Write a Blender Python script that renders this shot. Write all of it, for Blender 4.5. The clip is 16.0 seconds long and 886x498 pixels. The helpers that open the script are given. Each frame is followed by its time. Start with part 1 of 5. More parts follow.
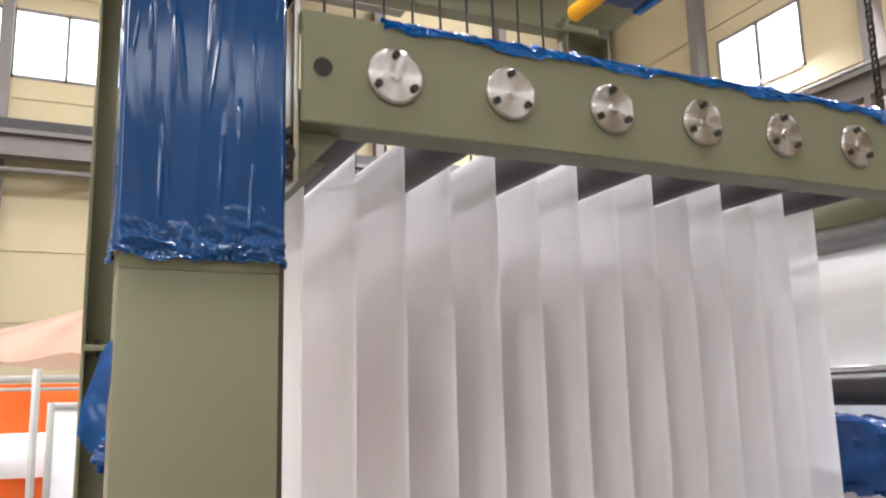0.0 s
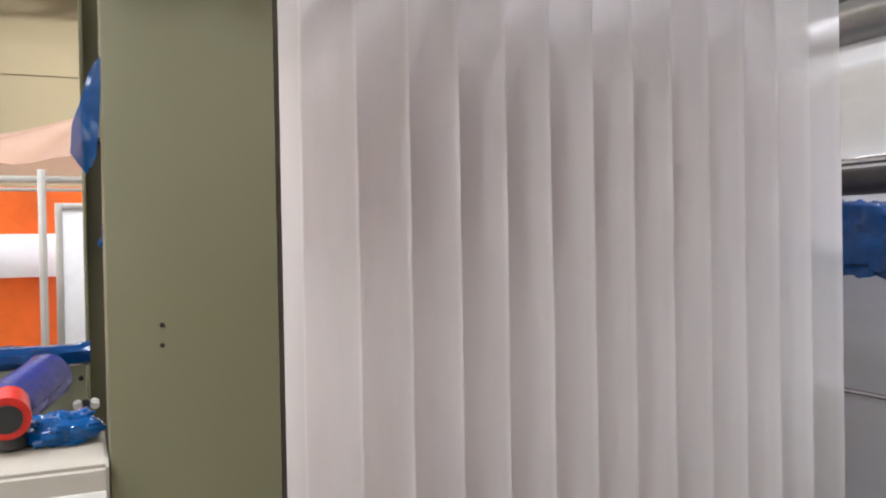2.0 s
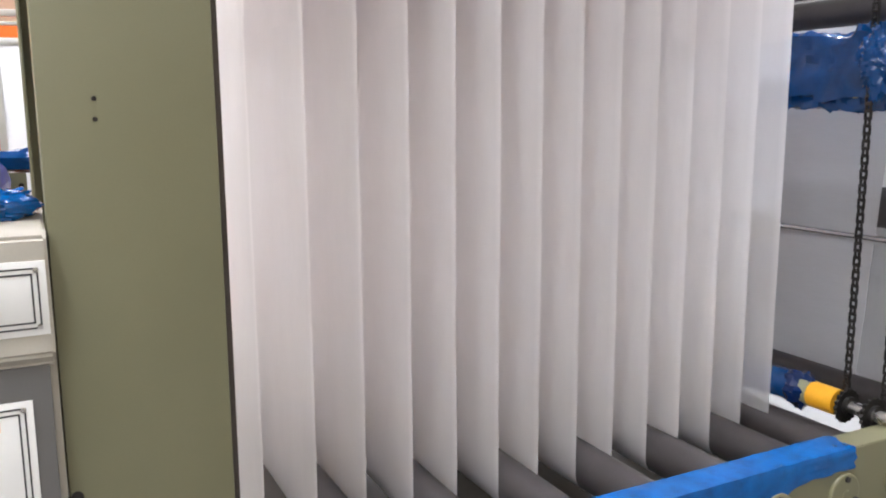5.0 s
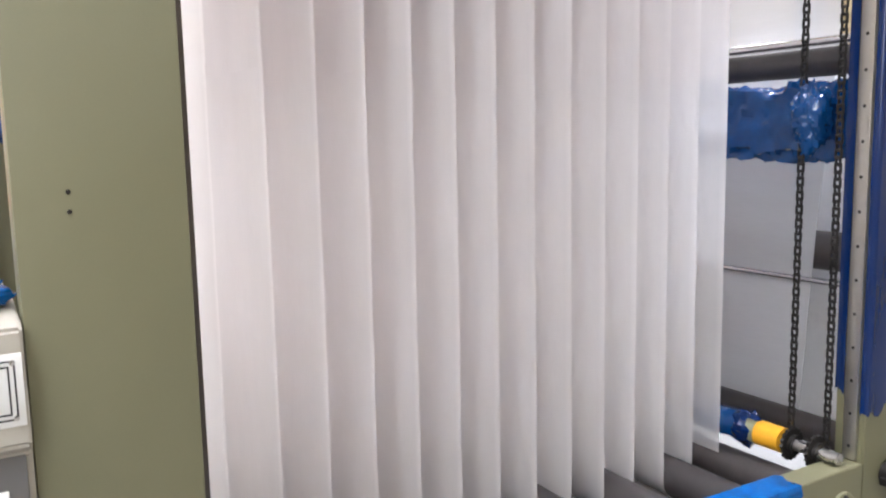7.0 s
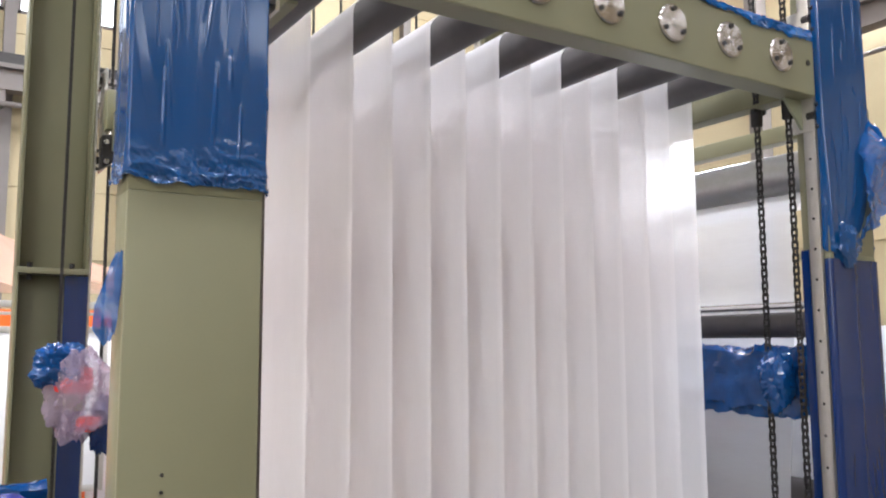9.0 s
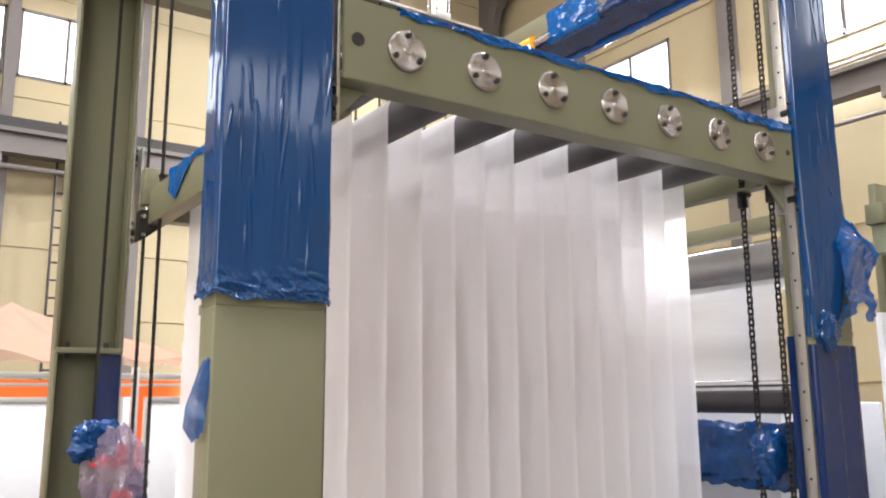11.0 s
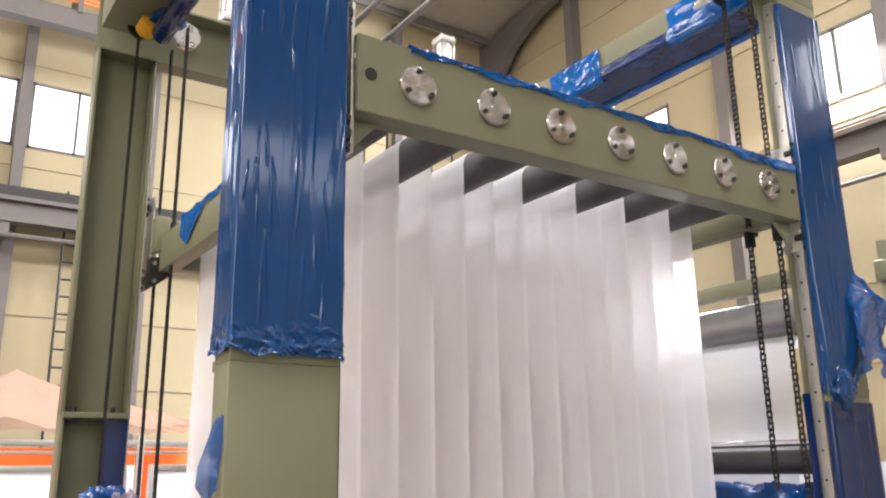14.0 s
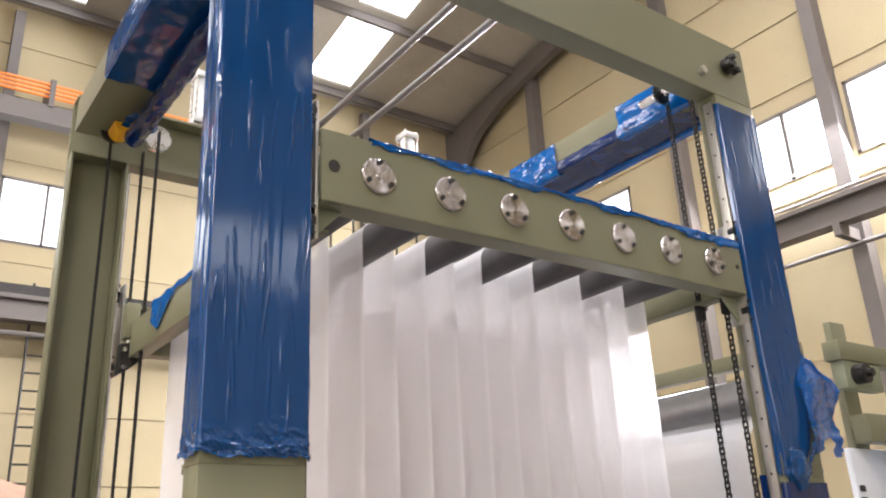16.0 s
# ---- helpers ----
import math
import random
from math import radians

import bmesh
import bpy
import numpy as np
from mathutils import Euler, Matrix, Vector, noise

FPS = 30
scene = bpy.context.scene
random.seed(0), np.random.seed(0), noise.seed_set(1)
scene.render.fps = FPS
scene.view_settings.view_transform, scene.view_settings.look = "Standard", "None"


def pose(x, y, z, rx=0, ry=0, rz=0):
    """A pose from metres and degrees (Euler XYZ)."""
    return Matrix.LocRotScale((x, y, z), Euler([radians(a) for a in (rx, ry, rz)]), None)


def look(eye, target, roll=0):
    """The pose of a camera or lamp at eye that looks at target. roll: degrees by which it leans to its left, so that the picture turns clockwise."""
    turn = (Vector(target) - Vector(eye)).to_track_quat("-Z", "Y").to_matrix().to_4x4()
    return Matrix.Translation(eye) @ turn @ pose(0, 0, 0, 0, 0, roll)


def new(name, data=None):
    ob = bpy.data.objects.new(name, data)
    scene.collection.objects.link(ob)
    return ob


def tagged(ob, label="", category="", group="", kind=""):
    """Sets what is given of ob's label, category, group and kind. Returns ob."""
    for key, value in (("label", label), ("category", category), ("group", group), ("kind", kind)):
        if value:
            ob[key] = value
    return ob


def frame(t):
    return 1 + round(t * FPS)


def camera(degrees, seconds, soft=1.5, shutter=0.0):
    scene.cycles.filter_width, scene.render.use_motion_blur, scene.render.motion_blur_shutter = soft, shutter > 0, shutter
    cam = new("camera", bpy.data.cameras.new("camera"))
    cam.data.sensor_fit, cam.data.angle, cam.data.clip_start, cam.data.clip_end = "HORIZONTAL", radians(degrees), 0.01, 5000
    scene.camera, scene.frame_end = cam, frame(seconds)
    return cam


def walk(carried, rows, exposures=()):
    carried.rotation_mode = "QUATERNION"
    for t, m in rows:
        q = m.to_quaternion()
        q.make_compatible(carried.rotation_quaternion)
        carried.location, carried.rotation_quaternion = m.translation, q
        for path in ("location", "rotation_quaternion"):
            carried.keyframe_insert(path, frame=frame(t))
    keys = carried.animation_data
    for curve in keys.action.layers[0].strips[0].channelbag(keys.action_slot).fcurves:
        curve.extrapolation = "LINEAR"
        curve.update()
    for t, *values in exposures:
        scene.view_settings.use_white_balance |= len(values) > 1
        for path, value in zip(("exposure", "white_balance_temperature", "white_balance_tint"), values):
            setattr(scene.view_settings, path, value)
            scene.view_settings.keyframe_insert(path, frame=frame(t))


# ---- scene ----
cam = camera(56.27, 16.0, soft=2.0, shutter=0.3)
PATH = [
    (0, pose(-0.403, -1.657, 1.860, 100.33, 0, -25.00) @ pose(0, 0, 0, 0, 0, -1.37)),
    (0.5, pose(-0.400, -1.633, 1.826, 96.62, 0, -25.46) @ pose(0, 0, 0, 0, 0, -1.83)),
    (1, pose(-0.397, -1.625, 1.779, 94.46, 0, -25.39) @ pose(0, 0, 0, 0, 0, -1.14)),
    (1.5, pose(-0.391, -1.613, 1.719, 92.30, 0, -25.93) @ pose(0, 0, 0, 0, 0, -0.50)),
    (2, pose(-0.369, -1.596, 1.647, 89.25, 0, -24.32) @ pose(0, 0, 0, 0, 0, -1.04)),
    (2.5, pose(-0.353, -1.605, 1.593, 88.36, 0, -25.53) @ pose(0, 0, 0, 0, 0, -1.53)),
    (3, pose(-0.342, -1.607, 1.543, 86.32, 0, -25.94) @ pose(0, 0, 0, 0, 0, -1.28)),
    (3.5, pose(-0.346, -1.609, 1.513, 81.84, 0, -25.84) @ pose(0, 0, 0, 0, 0, -1.41)),
    (3.7, pose(-0.346, -1.611, 1.504, 80.97, 0, -25.92) @ pose(0, 0, 0, 0, 0, -0.34)),
    (5.8, pose(-0.331, -1.641, 1.469, 79.75, 0, -28.97) @ pose(0, 0, 0, 0, 0, -1.41)),
    (6, pose(-0.326, -1.636, 1.503, 78.83, 0, -30.43) @ pose(0, 0, 0, 0, 0, -1.24)),
    (6.5, pose(-0.350, -1.664, 1.541, 79.27, 0, -31.21) @ pose(0, 0, 0, 0, 0, -0.55)),
    (7, pose(-0.401, -1.666, 1.582, 82.35, 0, -30.59) @ pose(0, 0, 0, 0, 0, -1.16)),
    (7.5, pose(-0.382, -1.688, 1.645, 83.62, 0, -30.69) @ pose(0, 0, 0, 0, 0, 0.22)),
    (8, pose(-0.400, -1.719, 1.670, 88.51, 0, -31.32) @ pose(0, 0, 0, 0, 0, 0.36)),
    (8.5, pose(-0.579, -1.766, 1.736, 92.26, 0, -32.13) @ pose(0, 0, 0, 0, 0, -1.14)),
    (9, pose(-0.694, -1.884, 1.777, 96.54, 0, -32.66) @ pose(0, 0, 0, 0, 0, -0.30)),
    (9.5, pose(-0.746, -1.998, 1.864, 97.03, 0, -30.86) @ pose(0, 0, 0, 0, 0, -0.53)),
    (9.7, pose(-0.787, -2.007, 1.894, 97.85, 0, -31.91) @ pose(0, 0, 0, 0, 0, -0.28)),
    (11.8, pose(-1.048, -2.109, 1.854, 101.82, 0, -34.39) @ pose(0, 0, 0, 0, 0, -0.84)),
    (12, pose(-1.048, -2.118, 1.836, 102.66, 0, -34.50) @ pose(0, 0, 0, 0, 0, -1.13)),
    (12.5, pose(-1.026, -2.059, 1.845, 103.69, 0, -33.29) @ pose(0, 0, 0, 0, 0, -0.81)),
    (13, pose(-1.014, -2.022, 1.835, 103.84, 0, -33.51) @ pose(0, 0, 0, 0, 0, -0.35)),
    (13.5, pose(-1.014, -2.016, 1.838, 103.73, 0, -33.41) @ pose(0, 0, 0, 0, 0, -0.26)),
    (14, pose(-1.026, -2.037, 1.850, 104.81, 0, -33.94) @ pose(0, 0, 0, 0, 0, -0.82)),
    (14.5, pose(-1.052, -2.092, 1.870, 107.51, 0, -35.29) @ pose(0, 0, 0, 0, 0, -1.47)),
    (15, pose(-1.064, -2.118, 1.878, 108.53, 0, -34.89) @ pose(0, 0, 0, 0, 0, -1.64)),
    (15.5, pose(-1.079, -2.168, 1.872, 109.95, 0, -35.04) @ pose(0, 0, 0, 0, 0, -2.10)),
    (16, pose(-1.081, -2.177, 1.865, 110.32, 0, -36.24) @ pose(0, 0, 0, 0, 0, -2.70)),
]
LIFT = [(0, 2.586), (1.5, 2.615), (3.5, 2.662), (6, 2.743), (7, 2.781), (8, 2.825), (9, 2.873), (9.7, 2.907), (11.8, 2.953), (13, 2.986), (14, 3.021), (15, 3.054), (16, 3.083)]

walk(cam, PATH, exposures=[(0, -0.1, 6150, 10), (1.5, -0.3, 6150, 10), (3.5, -0.45, 6150, 10), (6, 0.22, 5950, 10), (8, 0.08, 5950, 10), (9.5, -0.05, 6000, 10), (12, -0.12, 6300, 11), (16, -0.18, 6300, 12)])

# ---- world and light ----
world = bpy.data.worlds.new("sky")
scene.world = world
world.use_nodes = True
_sky = world.node_tree.nodes.new("ShaderNodeTexSky")
_sky.sky_type, _sky.sun_disc = "NISHITA", False
_sky.sun_elevation, _sky.sun_rotation = radians(48), radians(200)
world.node_tree.links.new(_sky.outputs[0], world.node_tree.nodes["Background"].inputs[0])
world.node_tree.nodes["Background"].inputs[1].default_value = 0.15

FLOOR = -0.15
BACK_Y, RIGHT_X, LEFT_X, FRONT_Y = 15.0, 12.3, -9.0, -15.0
EAVE, RIDGE = 13.4, 16.0


def area_light(name, m, sx, sy, power, colour=(1, 1, 1)):
    d = bpy.data.lights.new(name, "AREA")
    d.shape, d.size, d.size_y, d.energy, d.color = "RECTANGLE", sx, sy, power, colour
    ob = new(name, d)
    ob.matrix_world = m
    return ob


# ---- materials ----
def material(name, base, rough=0.6, metal=0.0, scale=8.0, vary=0.12, bump=0.1, fine=60.0, coat=0.0, stretch=(1, 1, 1),
             dirt=None, dirt_amount=0.0, dirt_scale=3.0, random_tint=0.0, emission=None, aniso=0.0):
    m = bpy.data.materials.new(name)
    m.use_nodes = True
    nt = m.node_tree
    n, l = nt.nodes, nt.links
    b = n["Principled BSDF"]
    b.inputs["Roughness"].default_value, b.inputs["Metallic"].default_value = rough, metal
    b.inputs["Coat Weight"].default_value = coat
    if aniso:
        b.inputs["Anisotropic"].default_value = aniso
        tg = n.new("ShaderNodeTangent")
        tg.direction_type, tg.axis = "RADIAL", "Y"
        l.new(tg.outputs[0], b.inputs["Tangent"])
    tc = n.new("ShaderNodeTexCoord")
    mp = n.new("ShaderNodeMapping")
    mp.inputs["Scale"].default_value = stretch
    l.new(tc.outputs["Object"], mp.inputs[0])
    n1, n2 = n.new("ShaderNodeTexNoise"), n.new("ShaderNodeTexNoise")
    n1.inputs["Scale"].default_value, n1.inputs["Detail"].default_value = scale, 4
    n2.inputs["Scale"].default_value, n2.inputs["Detail"].default_value = fine, 3
    for q in (n1, n2):
        l.new(mp.outputs[0], q.inputs["Vector"])
    mix = n.new("ShaderNodeMath")
    mix.operation = "MULTIPLY_ADD"
    mix.inputs[1].default_value = 0.35
    l.new(n2.outputs["Fac"], mix.inputs[0])
    l.new(n1.outputs["Fac"], mix.inputs[2])
    ramp = n.new("ShaderNodeMapRange")
    ramp.inputs["From Min"].default_value, ramp.inputs["From Max"].default_value = 0.35, 1.0
    ramp.inputs["To Min"].default_value, ramp.inputs["To Max"].default_value = 1 - vary, 1 + vary
    l.new(mix.outputs[0], ramp.inputs["Value"])
    hsv = n.new("ShaderNodeHueSaturation")
    hsv.inputs["Color"].default_value = (*base, 1)
    val = ramp.outputs[0]
    if random_tint:
        oi = n.new("ShaderNodeObjectInfo")
        rr = n.new("ShaderNodeMapRange")
        rr.inputs["To Min"].default_value, rr.inputs["To Max"].default_value = 1 - random_tint, 1 + random_tint
        l.new(oi.outputs["Random"], rr.inputs["Value"])
        mu = n.new("ShaderNodeMath")
        mu.operation = "MULTIPLY"
        l.new(val, mu.inputs[0])
        l.new(rr.outputs[0], mu.inputs[1])
        val = mu.outputs[0]
    l.new(val, hsv.inputs["Value"])
    col = hsv.outputs[0]
    if dirt:
        n3 = n.new("ShaderNodeTexNoise")
        n3.inputs["Scale"].default_value, n3.inputs["Detail"].default_value, n3.inputs["Roughness"].default_value = dirt_scale, 8, 0.65
        l.new(mp.outputs[0], n3.inputs["Vector"])
        r3 = n.new("ShaderNodeMapRange")
        r3.inputs["From Min"].default_value, r3.inputs["From Max"].default_value = 0.52, 0.75
        r3.inputs["To Max"].default_value = dirt_amount
        l.new(n3.outputs["Fac"], r3.inputs["Value"])
        mx = n.new("ShaderNodeMixRGB")
        mx.inputs["Color2"].default_value = (*dirt, 1)
        l.new(r3.outputs[0], mx.inputs["Fac"])
        l.new(col, mx.inputs["Color1"])
        col = mx.outputs[0]
    l.new(col, b.inputs["Base Color"])
    if bump:
        bp = n.new("ShaderNodeBump")
        bp.inputs["Strength"].default_value, bp.inputs["Distance"].default_value = bump, 0.01
        l.new(mix.outputs[0], bp.inputs["Height"])
        l.new(bp.outputs[0], b.inputs["Normal"])
    rv = n.new("ShaderNodeMapRange")
    rv.inputs["To Min"].default_value, rv.inputs["To Max"].default_value = max(rough - 0.08, 0.02), min(rough + 0.08, 1)
    l.new(n1.outputs["Fac"], rv.inputs["Value"])
    l.new(rv.outputs[0], b.inputs["Roughness"])
    if emission:
        b.inputs["Emission Color"].default_value, b.inputs["Emission Strength"].default_value = (*emission[0], 1), emission[1]
    return m


GREEN = material("olive_green_paint", (0.172, 0.164, 0.095), 0.42, scale=3, vary=0.06, bump=0.05, fine=180, dirt=(0.22, 0.2, 0.12), dirt_amount=0.15)
DARK_GREEN = material("shop_green_paint", (0.24, 0.25, 0.16), 0.5, scale=4, vary=0.1, bump=0.05, dirt=(0.1, 0.09, 0.07), dirt_amount=0.3)
STEEL = material("brushed_steel", (0.62, 0.60, 0.57), 0.28, 1.0, scale=20, vary=0.1, bump=0.03, fine=300)
ALU = material("aluminium_profile", (0.62, 0.61, 0.58), 0.4, 0.8, scale=12, vary=0.06, bump=0.02, fine=200)
DARK_STEEL = material("blackened_steel", (0.035, 0.032, 0.03), 0.45, 0.6, scale=25, vary=0.3, bump=0.1)
RUBBER = material("dark_roller_rubber", (0.055, 0.048, 0.048), 0.5, scale=10, vary=0.2, bump=0.04, fine=120, dirt=(0.16, 0.13, 0.12), dirt_amount=0.25)
CHROME = material("polished_roller_steel", (0.72, 0.71, 0.70), 0.2, 1.0, scale=14, vary=0.06, bump=0.02, stretch=(1, 0.1, 1))
FILM = material("blue_stretch_film", (0.0012, 0.042, 0.15), 0.07, scale=5, vary=0.2, bump=0.06, fine=22, coat=0.0, stretch=(1, 1, 0.2))
# Crumpled film with its base brightened to paint in light from above.
FILM_CRUMPLED_LIT = material("crumpled_blue_film_lit", (0.0008, 0.082, 0.30), 0.07, scale=12, vary=0.45, bump=0.4, fine=34, coat=0.0)
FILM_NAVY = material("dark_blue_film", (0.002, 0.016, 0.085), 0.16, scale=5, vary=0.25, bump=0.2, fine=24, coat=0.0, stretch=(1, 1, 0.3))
YELLOW = material("yellow_paint", (0.85, 0.42, 0.02), 0.4, scale=12, vary=0.1, bump=0.05)
WALL_PAINT = material("cream_wall_panel", (0.35, 0.287, 0.17), 0.8, scale=0.7, vary=0.08, bump=0.15, fine=14, dirt=(0.36, 0.27, 0.15), dirt_amount=0.5, dirt_scale=0.8)
ROOF_SHEET = material("grey_roof_sheet", (0.33, 0.295, 0.245), 0.8, scale=0.8, vary=0.15, bump=0.2, fine=10)
BROWN_STEEL = material("brown_grey_steelwork", (0.12, 0.103, 0.092), 0.6, scale=2, vary=0.15, bump=0.1)
CONCRETE = material("concrete_floor", (0.095, 0.09, 0.086), 0.6, scale=1.5, vary=0.15, bump=0.1, dirt=(0.12, 0.11, 0.1), dirt_amount=0.5)
ORANGE = material("orange_tarpaulin", (0.85, 0.16, 0.02), 0.45, scale=6, vary=0.15, bump=0.6, fine=20)
BOX_GREY = material("grey_control_box_paint", (0.11, 0.105, 0.10), 0.5, scale=6, vary=0.05, bump=0.05, fine=220)
BOX_CREAM = material("cream_enamel", (0.40, 0.37, 0.31), 0.5, scale=6, vary=0.05, bump=0.05, fine=220)
WHITE = material("white_panel", (0.82, 0.82, 0.84), 0.35, scale=5, vary=0.05, bump=0.03, dirt=(0.5, 0.52, 0.58), dirt_amount=0.4)
LABEL_WHITE = material("white_label", (0.8, 0.79, 0.76), 0.4, scale=8, vary=0.03, bump=0.0)
LABEL_BLACK = material("black_print", (0.03, 0.03, 0.03), 0.5, scale=8, vary=0.05, bump=0.0)
RED = material("red_plastic", (0.7, 0.03, 0.02), 0.35, scale=8, vary=0.05, bump=0.02)
ORANGE_PIPE = material("orange_conduit", (0.75, 0.22, 0.04), 0.5, scale=6, vary=0.1, bump=0.05)
ZINC = material("zinc_plate", (0.5, 0.48, 0.44), 0.35, 0.9, scale=20, vary=0.1, bump=0.05)
LAMP_GLOW = material("lamp_glow", (1, 1, 1), 0.5, emission=((1, 0.9, 0.75), 25))


def sheet_material(name, base, through_light, clear, gloss, bump, scale, stretch=(1, 1, 1), stain=0.45, lit_edge=None):
    """Thin sheet that passes part of the light: nonwoven web, plastic film, window glazing."""
    m = bpy.data.materials.new(name)
    m.use_nodes = True
    n, l = m.node_tree.nodes, m.node_tree.links
    out = n["Material Output"]
    p = n["Principled BSDF"]
    p.inputs["Base Color"].default_value, p.inputs["Roughness"].default_value = (*base, 1), gloss
    tr, cl = n.new("ShaderNodeBsdfTranslucent"), n.new("ShaderNodeBsdfTransparent")
    tr.inputs["Color"].default_value = (*base, 1)
    tc, mp = n.new("ShaderNodeTexCoord"), n.new("ShaderNodeMapping")
    mp.inputs["Scale"].default_value = stretch
    l.new(tc.outputs["Object"], mp.inputs[0])
    a, b = n.new("ShaderNodeTexNoise"), n.new("ShaderNodeTexNoise")
    a.inputs["Scale"].default_value, b.inputs["Scale"].default_value = scale, scale * 14
    a.inputs["Detail"].default_value = b.inputs["Detail"].default_value = 5
    l.new(mp.outputs[0], a.inputs["Vector"])
    l.new(mp.outputs[0], b.inputs["Vector"])
    ad = n.new("ShaderNodeMath")
    ad.operation = "MULTIPLY_ADD"
    ad.inputs[1].default_value = 0.4
    l.new(b.outputs["Fac"], ad.inputs[0])
    l.new(a.outputs["Fac"], ad.inputs[2])
    bp = n.new("ShaderNodeBump")
    bp.inputs["Strength"].default_value, bp.inputs["Distance"].default_value = bump, 0.01
    l.new(ad.outputs[0], bp.inputs["Height"])
    l.new(bp.outputs[0], p.inputs["Normal"])
    c3, st, mx = n.new("ShaderNodeTexNoise"), n.new("ShaderNodeMapRange"), n.new("ShaderNodeMixRGB")
    c3.inputs["Scale"].default_value, c3.inputs["Detail"].default_value, c3.inputs["Roughness"].default_value = scale * 0.35, 7, 0.6
    l.new(mp.outputs[0], c3.inputs["Vector"])
    st.inputs["From Min"].default_value, st.inputs["From Max"].default_value, st.inputs["To Max"].default_value = 0.56, 0.8, stain
    l.new(c3.outputs["Fac"], st.inputs["Value"])
    l.new(st.outputs[0], mx.inputs["Fac"])
    mx.inputs["Color1"].default_value, mx.inputs["Color2"].default_value = (*base, 1), (base[0] * 0.6, base[1] * 0.62, base[2] * 0.66, 1)
    l.new(mx.outputs[0], p.inputs["Base Color"])
    mr = n.new("ShaderNodeMapRange")
    mr.inputs["From Min"].default_value, mr.inputs["From Max"].default_value = 0.4, 1.0
    mr.inputs["To Min"].default_value, mr.inputs["To Max"].default_value = clear * 0.85, clear * 1.15
    l.new(ad.outputs[0], mr.inputs["Value"])
    openness = mr.outputs[0]
    if lit_edge:  # edge band made less clear, imitating the bright line where light catches it
        sx, lt, mu = n.new("ShaderNodeSeparateXYZ"), n.new("ShaderNodeMapRange"), n.new("ShaderNodeMath")
        l.new(tc.outputs["Object"], sx.inputs[0])
        l.new(sx.outputs["Y"], lt.inputs["Value"])
        lt.inputs["From Min"].default_value, lt.inputs["From Max"].default_value = lit_edge - 0.01, lit_edge + 0.022
        lt.inputs["To Min"].default_value = 0.45
        mu.operation = "MULTIPLY"
        l.new(openness, mu.inputs[0])
        l.new(lt.outputs[0], mu.inputs[1])
        openness = mu.outputs[0]
    m1, m2 = n.new("ShaderNodeMixShader"), n.new("ShaderNodeMixShader")
    m1.inputs[0].default_value = through_light
    l.new(p.outputs[0], m1.inputs[1])
    l.new(tr.outputs[0], m1.inputs[2])
    l.new(openness, m2.inputs[0])
    l.new(m1.outputs[0], m2.inputs[1])
    l.new(cl.outputs[0], m2.inputs[2])
    l.new(m2.outputs[0], out.inputs["Surface"])
    return m


WEB = sheet_material("white_nonwoven_web", (0.955, 0.93, 0.928), 0.58, 0.18, 0.5, 0.04, 6, (1, 1, 0.3), 0.10, 0.516)
# White web of the far unit, base greyed to stand in for its shade.
SHADED_WEB = sheet_material("taut_web_shade_tone", (0.70, 0.70, 0.72), 0.18, 0.27, 0.28, 0.05, 3, (1, 0.3, 2.5), 0.15)
BLUE_SHEET = sheet_material("loose_blue_film", (0.001, 0.07, 0.27), 0.25, 0.14, 0.07, 0.25, 6, (1, 1, 0.5), 0.3)
PLASTIC = sheet_material("clear_plastic_cover", (0.5, 0.34, 0.245), 0.35, 0.25, 0.2, 0.8, 4)
CLEAR_BAG = sheet_material("clear_bag", (0.42, 0.33, 0.42), 0.3, 0.5, 0.1, 1.0, 10)


def glow(name, colour, strength):
    m = bpy.data.materials.new(name)
    m.use_nodes = True
    b = m.node_tree.nodes["Principled BSDF"]
    b.inputs["Base Color"].default_value = (0.8, 0.8, 0.8, 1)
    b.inputs["Emission Color"].default_value, b.inputs["Emission Strength"].default_value = (*colour, 1), strength
    return m


def turned_metal(name):
    """Lathe-turned steel: circular grooves spread the highlights into wedges."""
    m = bpy.data.materials.new(name)
    m.use_nodes = True
    n, l = m.node_tree.nodes, m.node_tree.links
    p = n["Principled BSDF"]
    p.inputs["Base Color"].default_value = (0.46, 0.42, 0.40, 1)
    p.inputs["Metallic"].default_value, p.inputs["Roughness"].default_value, p.inputs["Anisotropic"].default_value = 1.0, 0.26, 0.95
    p.inputs["Anisotropic Rotation"].default_value = 0.25
    t = n.new("ShaderNodeTangent")
    t.direction_type, t.axis = "RADIAL", "Y"
    l.new(t.outputs[0], p.inputs["Tangent"])
    return m


DISC_STEEL = turned_metal("turned_steel")
DAYLIGHT_PANE = glow("daylit_frosted_pane", (0.93, 0.97, 1.0), 4.0)


# ---- mesh helpers ----
def box(bm, x0, x1, y0, y1, z0, z1, bevel=0.0):
    r = bmesh.ops.create_cube(bm, size=1, matrix=Matrix.LocRotScale(((x0 + x1) / 2, (y0 + y1) / 2, (z0 + z1) / 2), None,
                                                                   (abs(x1 - x0), abs(y1 - y0), abs(z1 - z0))))
    if bevel:
        edges = list({e for v in r["verts"] for e in v.link_edges})
        bmesh.ops.bevel(bm, geom=edges, offset=bevel, segments=2, affect="EDGES", profile=0.5)


def tube(bm, a, b, r, seg=16, r2=None):
    a, b = Vector(a), Vector(b)
    d = b - a
    m = Matrix.Translation((a + b) / 2) @ d.to_track_quat("Z", "Y").to_matrix().to_4x4()
    bmesh.ops.create_cone(bm, cap_ends=True, segments=seg, radius1=r, radius2=r if r2 is None else r2, depth=d.length, matrix=m)


